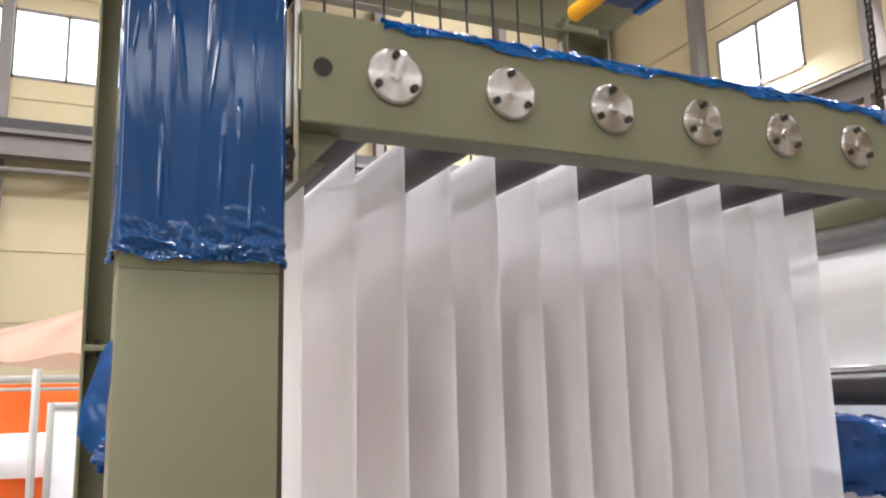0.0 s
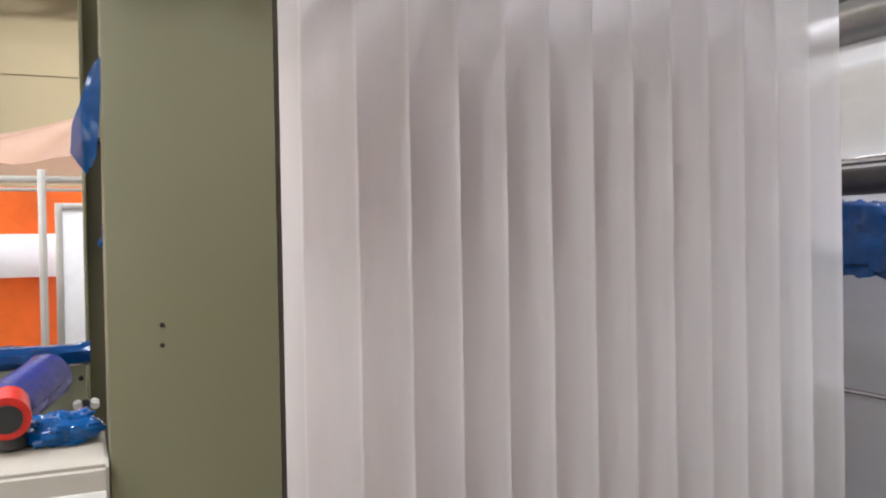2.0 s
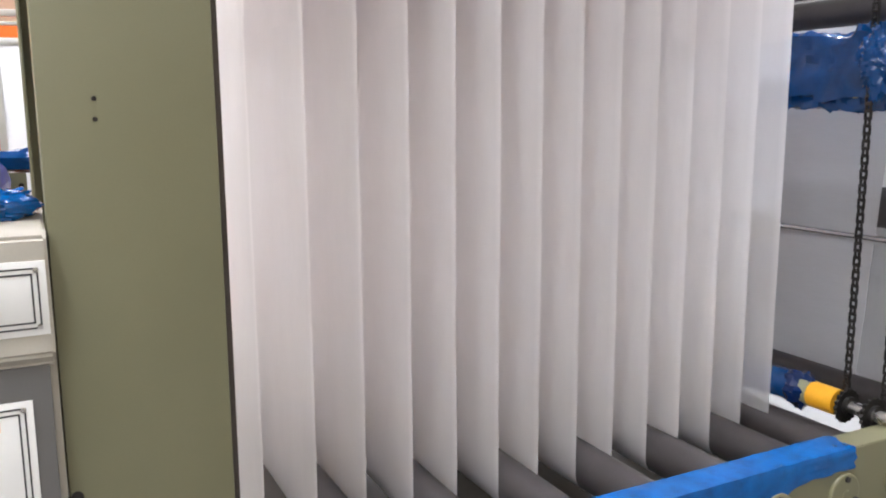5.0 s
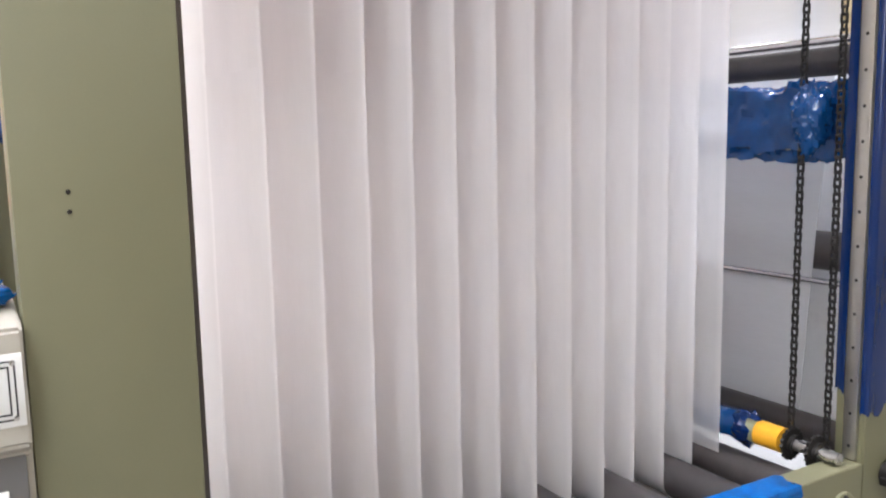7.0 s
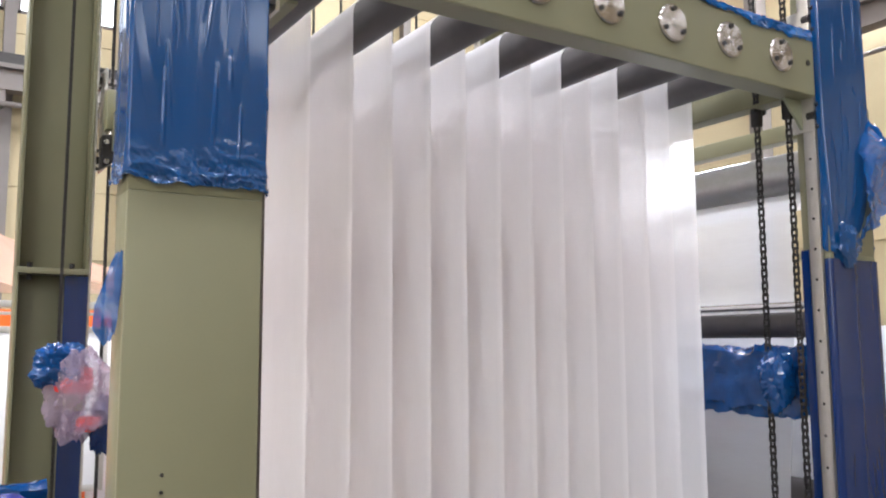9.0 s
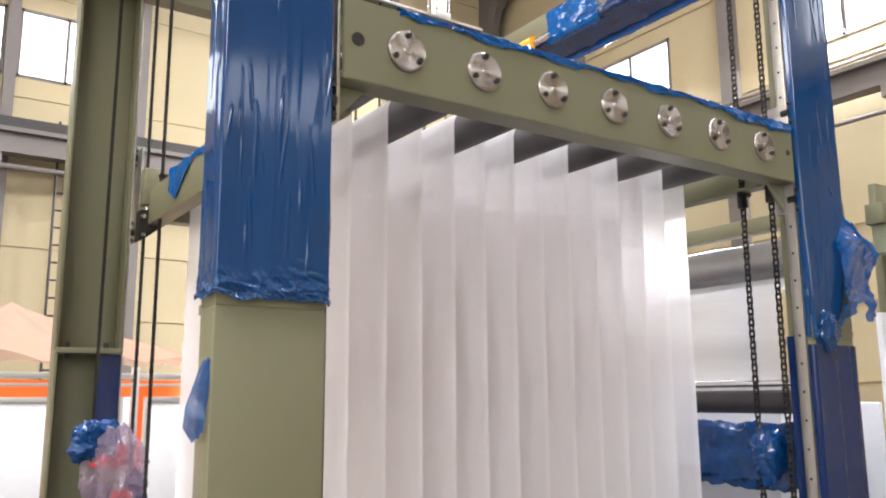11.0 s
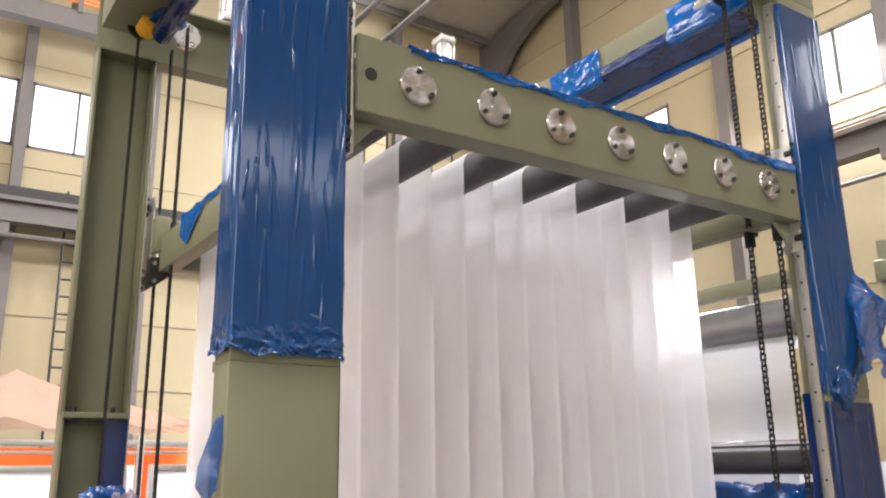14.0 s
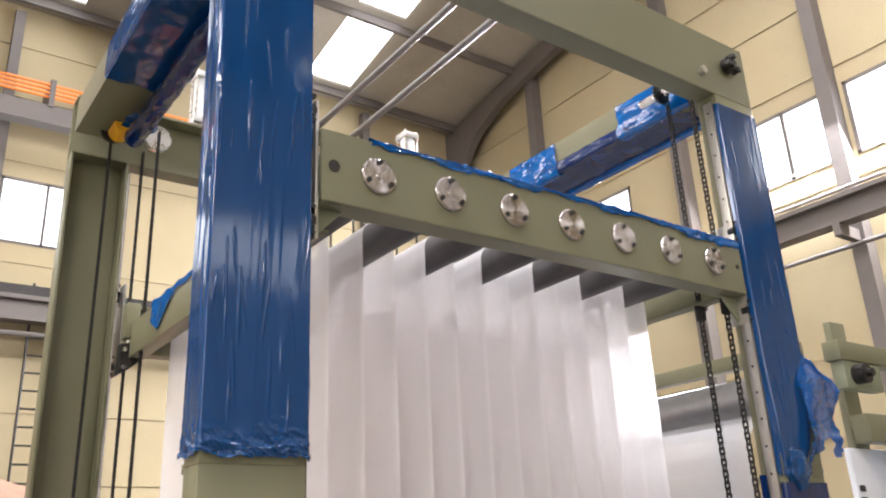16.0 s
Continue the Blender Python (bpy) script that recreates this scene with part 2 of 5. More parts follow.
def path_tube(bm, pts, r, seg=8):
    for a, b in zip(pts, pts[1:]):
        tube(bm, a, b, r, seg)


def link(name, bm, mat, parent=None, label="", smooth=35):
    me = bpy.data.meshes.new(name)
    bm.normal_update()
    bm.to_mesh(me)
    bm.free()
    me.materials.append(mat)
    if smooth:
        for p in me.polygons:
            p.use_smooth = True
        me.set_sharp_from_angle(angle=radians(smooth))
    ob = new(name, me)
    if parent is not None:
        ob.parent = parent
    if label:
        tagged(ob, label)
    return ob


def part(name, bm, mat, parent, label="", smooth=35):
    return link(name, bm, mat, parent, label, smooth)


def boxes(name, mat, parent, *dims, bevel=0.004, label=""):
    bm = bmesh.new()
    for d in dims:
        box(bm, *d, bevel=bevel)
    return part(name, bm, mat, parent, label)


def empty(name, label, category, loc=(0, 0, 0), group="", kind=""):
    e = new(name)
    e.location = loc
    return tagged(e, label, category, group, kind)


def sheet(bm, f, nu, nv):
    """A grid of points f(u, v), u and v from 0 to 1."""
    vs = [[bm.verts.new(f(i / nu, j / nv)) for j in range(nv + 1)] for i in range(nu + 1)]
    for i in range(nu):
        for j in range(nv):
            bm.faces.new((vs[i][j], vs[i + 1][j], vs[i + 1][j + 1], vs[i][j + 1]))


def thicken(bm, t):
    bmesh.ops.recalc_face_normals(bm, faces=bm.faces[:])
    bmesh.ops.solidify(bm, geom=bm.faces[:], thickness=t)


def nz(x, y, z):
    return noise.noise(Vector((x, y, z)))


SMOKED_RAIL = material("dark_rail_edge", (0.10, 0.085, 0.075), 0.45, 0.5, scale=12, vary=0.15, bump=0.05)
PURPLE_FILM = material("violet_blue_film", (0.03, 0.04, 0.28), 0.22, scale=12, vary=0.3, bump=0.8, fine=40, coat=0.0)
# The same crumpled film in its unbrightened tone.
FILM_DEEP = material("deep_blue_crumpled_film", (0.0015, 0.042, 0.165), 0.07, scale=12, vary=0.35, bump=0.35, fine=30)
DARK_ROLL = material("dull_steel_roller", (0.26, 0.25, 0.24), 0.35, 0.7, scale=10, vary=0.12, bump=0.02)


def channel_x(name, mat, parent, x0, x1, y, s, z0, z1, t=0.014, depth=0.1):
    """A channel beam along x: flat web at y, flanges towards s."""
    bm = bmesh.new()
    prof = [(0, z0), (depth, z0), (depth, z0 + t), (t, z0 + t), (t, z1 - t), (depth, z1 - t), (depth, z1), (0, z1)]
    v0 = [bm.verts.new((x0, y + s * d, z)) for d, z in prof]
    v1 = [bm.verts.new((x1, y + s * d, z)) for d, z in prof]
    bm.faces.new(v0), bm.faces.new(v1[::-1])
    for i in range(8):
        j = (i + 1) % 8
        bm.faces.new((v0[i], v0[j], v1[j], v1[i]))
    bmesh.ops.recalc_face_normals(bm, faces=bm.faces[:])
    bmesh.ops.bevel(bm, geom=bm.edges[:], offset=0.003, segments=2, affect="EDGES")
    return part(name, bm, mat, parent)

# ---- the hall ----
def panel_wall(name, label, boxes_, holes_axis=None):
    bm = bmesh.new()
    for d in boxes_:
        box(bm, *d)
    return tagged(link(name, bm, WALL_PAINT, smooth=0), label, "wall", kind="structure")


def pieces_round(lo, hi, z0, z1, holes):
    """Rectangles (a0, a1, z0, z1) that fill a wall round its window holes (all in one band of heights)."""
    out, hz0, hz1 = [], holes[0][2], holes[0][3]
    out += [(lo, hi, z0, hz0), (lo, hi, hz1, z1)]
    a = lo
    for h in holes:
        out.append((a, h[0], hz0, hz1))
        a = h[1]
    return out + [(a, hi, hz0, hz1)]


SILL, HEAD = 8.0, 9.4
BACK_HOLES = [(-7.85, -5.9, SILL, HEAD), (-5.7, -3.75, SILL, HEAD), (-3.6, -1.65, SILL, HEAD), (-1.5, 0.43, SILL, HEAD), (0.66, 2.42, SILL, HEAD)]
RIGHT_HOLES = [(-9.5, -7.0, SILL, HEAD), (-6.0, -3.5, SILL, HEAD), (-2.6, -0.2, SILL, HEAD), (1.7, 3.93, SILL, HEAD), (4.36, 5.95, SILL, HEAD), (8.95, 11.2, SILL, HEAD)]
FRONT_HOLES = [(-7.5, -4.5, SILL, HEAD), (-3.5, -0.5, SILL, HEAD), (0.5, 3.5, SILL, HEAD), (4.5, 7.5, SILL, HEAD), (8.5, 11.3, SILL, HEAD)]
LEFT_HOLES = [(-10, -7, SILL, HEAD), (-6, -3, SILL, HEAD), (-2, 1, SILL, HEAD), (2, 5, SILL, HEAD), (6, 9, SILL, HEAD)]
WT = 0.2
floor_ob = boxes("floor", CONCRETE, None, (LEFT_X - WT, RIGHT_X + WT, FRONT_Y - WT, BACK_Y + WT, FLOOR - 0.2, FLOOR), bevel=0)
tagged(floor_ob, "grey concrete factory floor", "floor", kind="structure")
panel_wall("wall_back", "cream painted factory wall with high windows", [(a, b, BACK_Y, BACK_Y + WT, c, d) for a, b, c, d in pieces_round(LEFT_X - WT, RIGHT_X + WT, FLOOR, EAVE, BACK_HOLES)])
panel_wall("wall_front", "cream painted factory wall with high windows", [(a, b, FRONT_Y - WT, FRONT_Y, c, d) for a, b, c, d in pieces_round(LEFT_X - WT, RIGHT_X + WT, FLOOR, EAVE, FRONT_HOLES)])


def gable_wall(name, x0, x1, holes):
    bm = bmesh.new()
    for a, b, c, d in pieces_round(FRONT_Y, BACK_Y, FLOOR, EAVE, holes):
        box(bm, x0, x1, a, b, c, d)
    pts = [(FRONT_Y, EAVE), (BACK_Y, EAVE), (0, RIDGE)]
    v0 = [bm.verts.new((x0, y, z)) for y, z in pts]
    v1 = [bm.verts.new((x1, y, z)) for y, z in pts]
    bm.faces.new(v0), bm.faces.new(v1[::-1])
    for i in range(3):
        j = (i + 1) % 3
        bm.faces.new((v0[i], v0[j], v1[j], v1[i]))
    bmesh.ops.recalc_face_normals(bm, faces=bm.faces[:])
    return tagged(link(name, bm, WALL_PAINT, smooth=0), "cream painted gable wall with high windows", "wall", kind="structure")


gable_wall("wall_right", RIGHT_X, RIGHT_X + WT, RIGHT_HOLES)
gable_wall("wall_left", LEFT_X - WT, LEFT_X, LEFT_HOLES)


def window(name, axis, at, hole):
    """A two-pane window in a wall hole; axis: the wall's long axis."""
    a0, a1, z0, z1 = hole
    def d(p0, p1, q0, q1, s0, s1):
        return (p0, p1, at + q0, at + q1, s0, s1) if axis == "x" else (at + q0, at + q1, p0, p1, s0, s1)
    w = empty(name, "white daylit factory window with brown metal frame", "window", kind="structure")
    f, mid = 0.06, (a0 + a1) / 2
    boxes("window_frame", BROWN_STEEL, w, d(a0, a1, -0.02, 0.1, z0, z0 + f), d(a0, a1, -0.02, 0.1, z1 - f, z1), d(a0, a0 + f, -0.02, 0.1, z0, z1),
          d(a1 - f, a1, -0.02, 0.1, z0, z1), d(mid - f / 2, mid + f / 2, -0.02, 0.1, z0, z1), bevel=0)
    for p, q in ((a0 + f, mid - f / 2), (mid + f / 2, a1 - f)):
        boxes("pane", DAYLIGHT_PANE, w, d(p, q, 0.03, 0.045, z0 + f, z1 - f), bevel=0)


k = 0
for axis, at, hs in (("x", BACK_Y, BACK_HOLES), ("y", RIGHT_X, RIGHT_HOLES), ("x", FRONT_Y - 0.08, FRONT_HOLES), ("y", LEFT_X - 0.08, LEFT_HOLES)):
    for h in hs:
        k += 1
        window("window_%d" % k, axis, at, h)


def roof_z(y):
    return EAVE + (RIDGE - EAVE) * (1 - abs(y) / BACK_Y)


# Roof: ribbed sheets with skylight openings on both slopes.
SKY_X = [(-6.0, -4.7), (0.4, 1.7), (7.0, 8.3)]
SKY_BANDS = ((0.4, 5.2), (9.4, 11.7), (12.2, 14.4))
bm = bmesh.new()
def roof_quad(x0, x1, y0, y1):
    lo = [bm.verts.new((x, y, roof_z(y))) for x, y in ((x0, y0), (x1, y0), (x1, y1), (x0, y1))]
    hi = [bm.verts.new((v.co.x, v.co.y, v.co.z + 0.12)) for v in lo]
    bm.faces.new(lo[::-1]), bm.faces.new(hi)
    for i in range(4):
        j = (i + 1) % 4
        bm.faces.new((lo[i], lo[j], hi[j], hi[i]))
for s in (1, -1):
    y_from = 0
    for band in SKY_BANDS:
        roof_quad(LEFT_X - WT, RIGHT_X + WT, s * y_from, s * band[0])
        a = LEFT_X - WT
        for p, q in SKY_X:
            roof_quad(a, p, s * band[0], s * band[1])
            a = q
        roof_quad(a, RIGHT_X + WT, s * band[0], s * band[1])
        y_from = band[1]
    roof_quad(LEFT_X - WT, RIGHT_X + WT, s * y_from, s * (BACK_Y + WT))
bmesh.ops.recalc_face_normals(bm, faces=bm.faces[:])
tagged(link("ceiling", bm, ROOF_SHEET, smooth=0), "grey metal sheet factory roof with skylights", "roof", kind="structure")
for s in (1, -1):
    for p, q in SKY_X:
        for ya, yb in SKY_BANDS:
            sk = empty("skylight", "bright white translucent roof skylight", "skylight", kind="structure")
            bm = bmesh.new()
            z0, z1 = roof_z(ya), roof_z(yb)
            vs = [bm.verts.new(c) for c in ((p, s * ya, z0 + 0.06), (q, s * ya, z0 + 0.06), (q, s * yb, z1 + 0.06), (p, s * yb, z1 + 0.06))]
            bm.faces.new(vs)
            thicken(bm, 0.02)
            part("pane", bm, DAYLIGHT_PANE, sk, smooth=0)
        for ym, run, power in ((2.8, 4.7, 1550), (11.9, 4.6, 60)):
            area_light("skylight_lamp", look(((p + q) / 2, s * ym, roof_z(ym) - 0.03), ((p + q) / 2, s * ym * 0.75, 0)), 1.3, run, power, (1.0, 0.965, 0.99))
for y, power in ((-8.5, 800), (-0.5, 800), (7.5, 420)):
    area_light("window_lamp", look((LEFT_X + 0.03, y, 8.7), (0, y * 0.5, 1.5)), 6.0, 1.4, power, (1.0, 0.97, 0.97))
for y, run, power in ((2.81, 2.1, 1850), (5.15, 1.5, 1400), (10.07, 2.1, 1600)):
    area_light("window_lamp", look((RIGHT_X - 0.36, y, 8.7), (0, y, 1.6)), run, 1.28, power, (0.98, 0.975, 1.0))

# Unseen glazed door, added so its glow streaks the film and discs.
door = empty("highlight_pane", "added unseen glowing pane with door frame in the side wall", "door", kind="structure")
boxes("door_frame", BROWN_STEEL, door, (LEFT_X - 0.02, LEFT_X + 0.06, -11.3, -11.2, FLOOR, 6.6), (LEFT_X - 0.02, LEFT_X + 0.06, -5.2, -5.1, FLOOR, 6.6), (LEFT_X - 0.02, LEFT_X + 0.06, -11.2, -5.2, 6.5, 6.6), (LEFT_X - 0.02, LEFT_X + 0.06, -11.2, -5.2, FLOOR, 1.7), bevel=0)
boxes("glow_pane", DAYLIGHT_PANE, door, (LEFT_X + 0.005, LEFT_X + 0.02, -11.19, -5.21, 1.71, 6.49), bevel=0)

# Portal frames, purlins and wall posts.
for x in (-7.5, -3.2, 2.9, 11.9):
    fr = empty("portal_frame", "brown-grey painted steel portal frame of the hall", "steel frame", group="portal frames", kind="structure")
    bm = bmesh.new()
    for s in (1, -1):
        box(bm, x - 0.125, x + 0.125, s * (BACK_Y - 0.42), s * (BACK_Y - 0.015), FLOOR, EAVE - 0.2)
    part("post", bm, BROWN_STEEL, fr)
    bm = bmesh.new()
    for s in (1, -1):
        prof = [(BACK_Y - 0.02, EAVE - 2.3), (BACK_Y - 0.45, EAVE - 2.2), (BACK_Y - 0.75, EAVE - 1.3), (BACK_Y - 1.4, EAVE - 0.65), (BACK_Y - 2.4, roof_z(BACK_Y - 2.4) - 0.62), (0, RIDGE - 0.62),
                (0, RIDGE - 0.12), (BACK_Y - 0.02, EAVE - 0.12)]
        v0 = [bm.verts.new((x - 0.12, s * y, z)) for y, z in prof]
        v1 = [bm.verts.new((x + 0.12, s * y, z)) for y, z in prof]
        bm.faces.new(v0), bm.faces.new(v1[::-1])
        for i in range(len(prof)):
            j = (i + 1) % len(prof)
            bm.faces.new((v0[i], v0[j], v1[j], v1[i]))
    bmesh.ops.recalc_face_normals(bm, faces=bm.faces[:])
    part("rafter", bm, BROWN_STEEL, fr)
for y in (-14.6, -11.95, -8.8, -6.5, -4.2, -1.8, 1.8, 4.2, 6.5, 8.8, 11.95, 14.6):
    z = roof_z(y)
    tagged(boxes("purlin", BROWN_STEEL, None, (LEFT_X, RIGHT_X, y - 0.05, y + 0.05, z - 0.22, z - 0.02), bevel=0), "brown-grey steel roof purlin", "purlin", group="roof purlins", kind="structure")
for y in (-7.6, -3.05, 0.2, 4.14, 7.4, 11.6):
    tagged(boxes("wall_post", BROWN_STEEL, None, (RIGHT_X - 0.3, RIGHT_X - 0.01, y - 0.13, y + 0.13, FLOOR, roof_z(y) - 0.25), bevel=0), "brown-grey steel post on the gable wall", "post", group="gable posts", kind="structure")
for x in (-6.0 + 0.2, -3.68, -1.58, 0.545, 5.8, 9.0):
    tagged(boxes("wall_post", BROWN_STEEL, None, (x - 0.1, x + 0.1, BACK_Y - 0.22, BACK_Y - 0.01, FLOOR, EAVE - 0.25), bevel=0), "brown-grey steel post on the long wall", "post", group="long wall posts", kind="structure")
# Sheet laps on the walls.
bm = bmesh.new()
for z in (2.1, 3.4, 4.7, 7.6, 9.75, 11.2, 12.4):
    box(bm, LEFT_X, RIGHT_X, BACK_Y - 0.03, BACK_Y + 0.01, z, z + 0.03)
    box(bm, RIGHT_X - 0.03, RIGHT_X + 0.01, FRONT_Y, BACK_Y - 0.04, z, z + 0.03)
tagged(link("trim", bm, WALL_PAINT, smooth=0), "cream horizontal lap strips of the wall panels", "trim", kind="structure")


def crane_rail(name, p):
    """Runway girder with brackets, rail and orange bus bars along the long wall."""
    e = empty(name, "brown-grey crane runway girder with rail along the wall", "crane girder", kind="structure")
    y = p
    boxes("girder", BROWN_STEEL, e, (LEFT_X, RIGHT_X - 0.4, y - 0.15, y + 0.15, 6.25, 6.33), (LEFT_X, RIGHT_X - 0.4, y - 0.02, y + 0.02, 6.33, 6.65), (LEFT_X, RIGHT_X - 0.4, y - 0.15, y + 0.15, 6.65, 6.73), bevel=0)
    boxes("rail", DARK_STEEL, e, (LEFT_X, RIGHT_X - 0.4, y - 0.04, y + 0.04, 6.73, 6.95), bevel=0)
    bm = bmesh.new()
    tube(bm, (LEFT_X, y - 0.1, 6.0), (RIGHT_X - 0.4, y - 0.1, 6.0), 0.05, 8)
    part("pipe", bm, BROWN_STEEL, e)
    for x in (-7.5, -3.2, 0.4, 2.4, 5.8, 7.2, 9.0, 11.5):
        boxes("bracket", BROWN_STEEL, e, (x - 0.08, x + 0.08, y - 0.1, BACK_Y - 0.02, 6.05, 6.25), bevel=0)


crane_rail("crane_girder", BACK_Y - 0.75)
e = empty("gable_walkway", "brown-grey steel service girder with brackets on the gable wall", "girder", kind="structure")
boxes("girder", BROWN_STEEL, e, (RIGHT_X - 0.9, RIGHT_X - 0.6, FRONT_Y, BACK_Y - 1, 6.6, 6.68), (RIGHT_X - 0.77, RIGHT_X - 0.73, FRONT_Y, BACK_Y - 1, 6.68, 7.0), (RIGHT_X - 0.9, RIGHT_X - 0.6, FRONT_Y, BACK_Y - 1, 7.0, 7.08), bevel=0)
bm = bmesh.new()
for z in (6.3, 7.3):
    tube(bm, (RIGHT_X - 0.5, FRONT_Y, z), (RIGHT_X - 0.5, BACK_Y - 1, z), 0.04, 8)
part("pipe", bm, BROWN_STEEL, e)
for y in (-7.6, -3.05, 0.2, 4.14, 7.1):
    boxes("bracket", BROWN_STEEL, e, (RIGHT_X - 0.9, RIGHT_X - 0.3, y - 0.06, y + 0.06, 6.4, 6.6), bevel=0)


def bus_bars():
    e = empty("crane_bus_bars", "orange crane conductor bars on brackets", "conductor bars", kind="structure")
    for i in range(4):
        bm = bmesh.new()
        tube(bm, (LEFT_X, BACK_Y - 1.2, 10.72 + 0.09 * i), (6.0, BACK_Y - 1.2, 10.72 + 0.09 * i), 0.03, 8)
        part("bar", bm, ORANGE_PIPE, e)
    boxes("girder", BROWN_STEEL, e, (LEFT_X, 6.0, BACK_Y - 1.3, BACK_Y - 1.0, 10.1, 10.2), (LEFT_X, 6.0, BACK_Y - 1.2, BACK_Y - 1.1, 10.2, 10.55), bevel=0)
    for x in (-7.5, -3.2, 1.2, 2.9):
        boxes("bracket", BROWN_STEEL, e, (x - 0.05, x + 0.05, BACK_Y - 1.25, BACK_Y - 0.4, 10.5, 11.1), bevel=0)


def wall_ladder():
    lad = empty("wall_ladder", "dark steel ladder fixed to the hall wall", "ladder", (1.45, BACK_Y - 0.45, 0))
    for x in (0, 0.42):
        bm = bmesh.new()
        tube(bm, (x, 0, FLOOR), (x, 0, 7.1), 0.025, 8)
        part("stile", bm, DARK_STEEL, lad)
    z = 0.1
    while z < 7.0:
        bm = bmesh.new()
        tube(bm, (0, 0, z), (0.42, 0, z), 0.02, 6)
        part("rung", bm, DARK_STEEL, lad)
        z += 0.33


bus_bars()
wall_ladder()


def high_bay():
    lamp = empty("high_bay_lamp", "small glowing high-bay lamp hung from the roof", "lamp", (5.75, 5.3, 9.2))
    bm = bmesh.new()
    tube(bm, (0, 0, 0), (0, 0, 0.28), 0.2, 24, 0.07)
    part("shade", bm, STEEL, lamp)
    bm = bmesh.new()
    tube(bm, (0, 0, -0.02), (0, 0, 0.0), 0.16, 24)
    part("bulb", bm, LAMP_GLOW, lamp)
    bm = bmesh.new()
    tube(bm, (0, 0, 0.28), (0, 0, roof_z(5.3) - 9.2 - 0.02), 0.01, 6)
    part("rod", bm, DARK_STEEL, lamp)


high_bay()

# ---- the accumulator machine ----
REAR = 2.40          # plane of the rear frame
COL_W, COL_D = 0.309, 0.115
SPLICE = 2.12
RX = 2.30            # inner edge of the far columns
TOP0, TOP1 = 4.04, 4.40
ROLL_R, PITCH, FIRST = 0.072, 0.30, 0.261
WEB_Y0, WEB_Y1 = 0.503, 1.90
ROLL_Z = 0.262


def channel_column(name, label, x0, y_out, sign, group="frame columns"):
    """Upright of rolled channel: the flat web outside, two flanges towards the machine, spliced at 2 m."""
    c = empty(name, label, "machine column", (x0, y_out, 0), group)
    s = sign
    for z0, z1, nm in ((FLOOR, SPLICE, "lower_post"), (SPLICE, TOP0, "upper_post")):
        boxes(nm, GREEN, c, (0, COL_W, 0, s * 0.014, z0, z1), (0, 0.014, s * 0.012, s * COL_D, z0, z1), (COL_W - 0.014, COL_W, s * 0.012, s * COL_D, z0, z1), bevel=0.003)
    boxes("splice_plate", GREEN, c, (0.004, COL_W - 0.004, s * 0.016, s * (COL_D + 0.03), SPLICE - 0.015, SPLICE + 0.012), bevel=0.002)
    for x in (0.06, COL_W - 0.07):
        bm = bmesh.new()
        tube(bm, (x, s * 0.075, SPLICE + 0.012), (x, s * 0.075, SPLICE + 0.04), 0.013, 6)
        tube(bm, (x, s * 0.075, SPLICE - 0.04), (x, s * 0.075, SPLICE - 0.015), 0.013, 6)
        part("bolt", bm, DARK_STEEL, c)
    return c


near_left = channel_column("machine_column", "olive green machine column wrapped in blue film on its upper half", -COL_W, 0.0, 1)
rear_left = channel_column("machine_column", "olive green channel column with bolted splice", -COL_W, REAR, -1)
near_right = channel_column("machine_column", "olive green machine column wrapped in dark and light blue film", RX, 0.0, 1)
rear_right = channel_column("machine_column", "olive green channel column behind the white web", RX, REAR, -1)
# Two small holes on the flat face of the near column.
for z in (1.497, 1.46):
    bm = bmesh.new()
    tube(bm, (COL_W - 0.216, -0.003, z), (COL_W - 0.216, 0.002, z), 0.0045, 10)
    part("screw_hole", bm, DARK_STEEL, near_left)
bm = bmesh.new()
tube(bm, (0.012, -0.004, 0.75), (0.012, 0.004, 0.75), 0.012, 10)
part("screw_hole", bm, DARK_STEEL, near_left)


def guide_rail(parent, x, y, face, z0, z1, mat=None):
    """Steel linear rail with counterbored screws, on a column's inner edge."""
    r = boxes("guide_rail", mat or ZINC, parent, (x, x + face * 0.016, y - 0.025, y + 0.025, z0, z1), bevel=0.002)
    z = z0 + 0.05
    while z < z1:
        bm = bmesh.new()
        tube(bm, (x + face * 0.0155, y, z), (x + face * 0.0175, y, z), 0.006, 8)
        part("screw", bm, DARK_STEEL, r)
        z += 0.12
    return r


guide_rail(near_right, 0, 0.05, -1, 0.41, 4.0)
guide_rail(near_left, COL_W, 0.05, 1, 0.41, 4.0, SMOKED_RAIL)
guide_rail(rear_left, COL_W, -0.05, 1, 0.41, 4.0)
guide_rail(rear_right, 0, -0.05, -1, 0.41, 4.0)


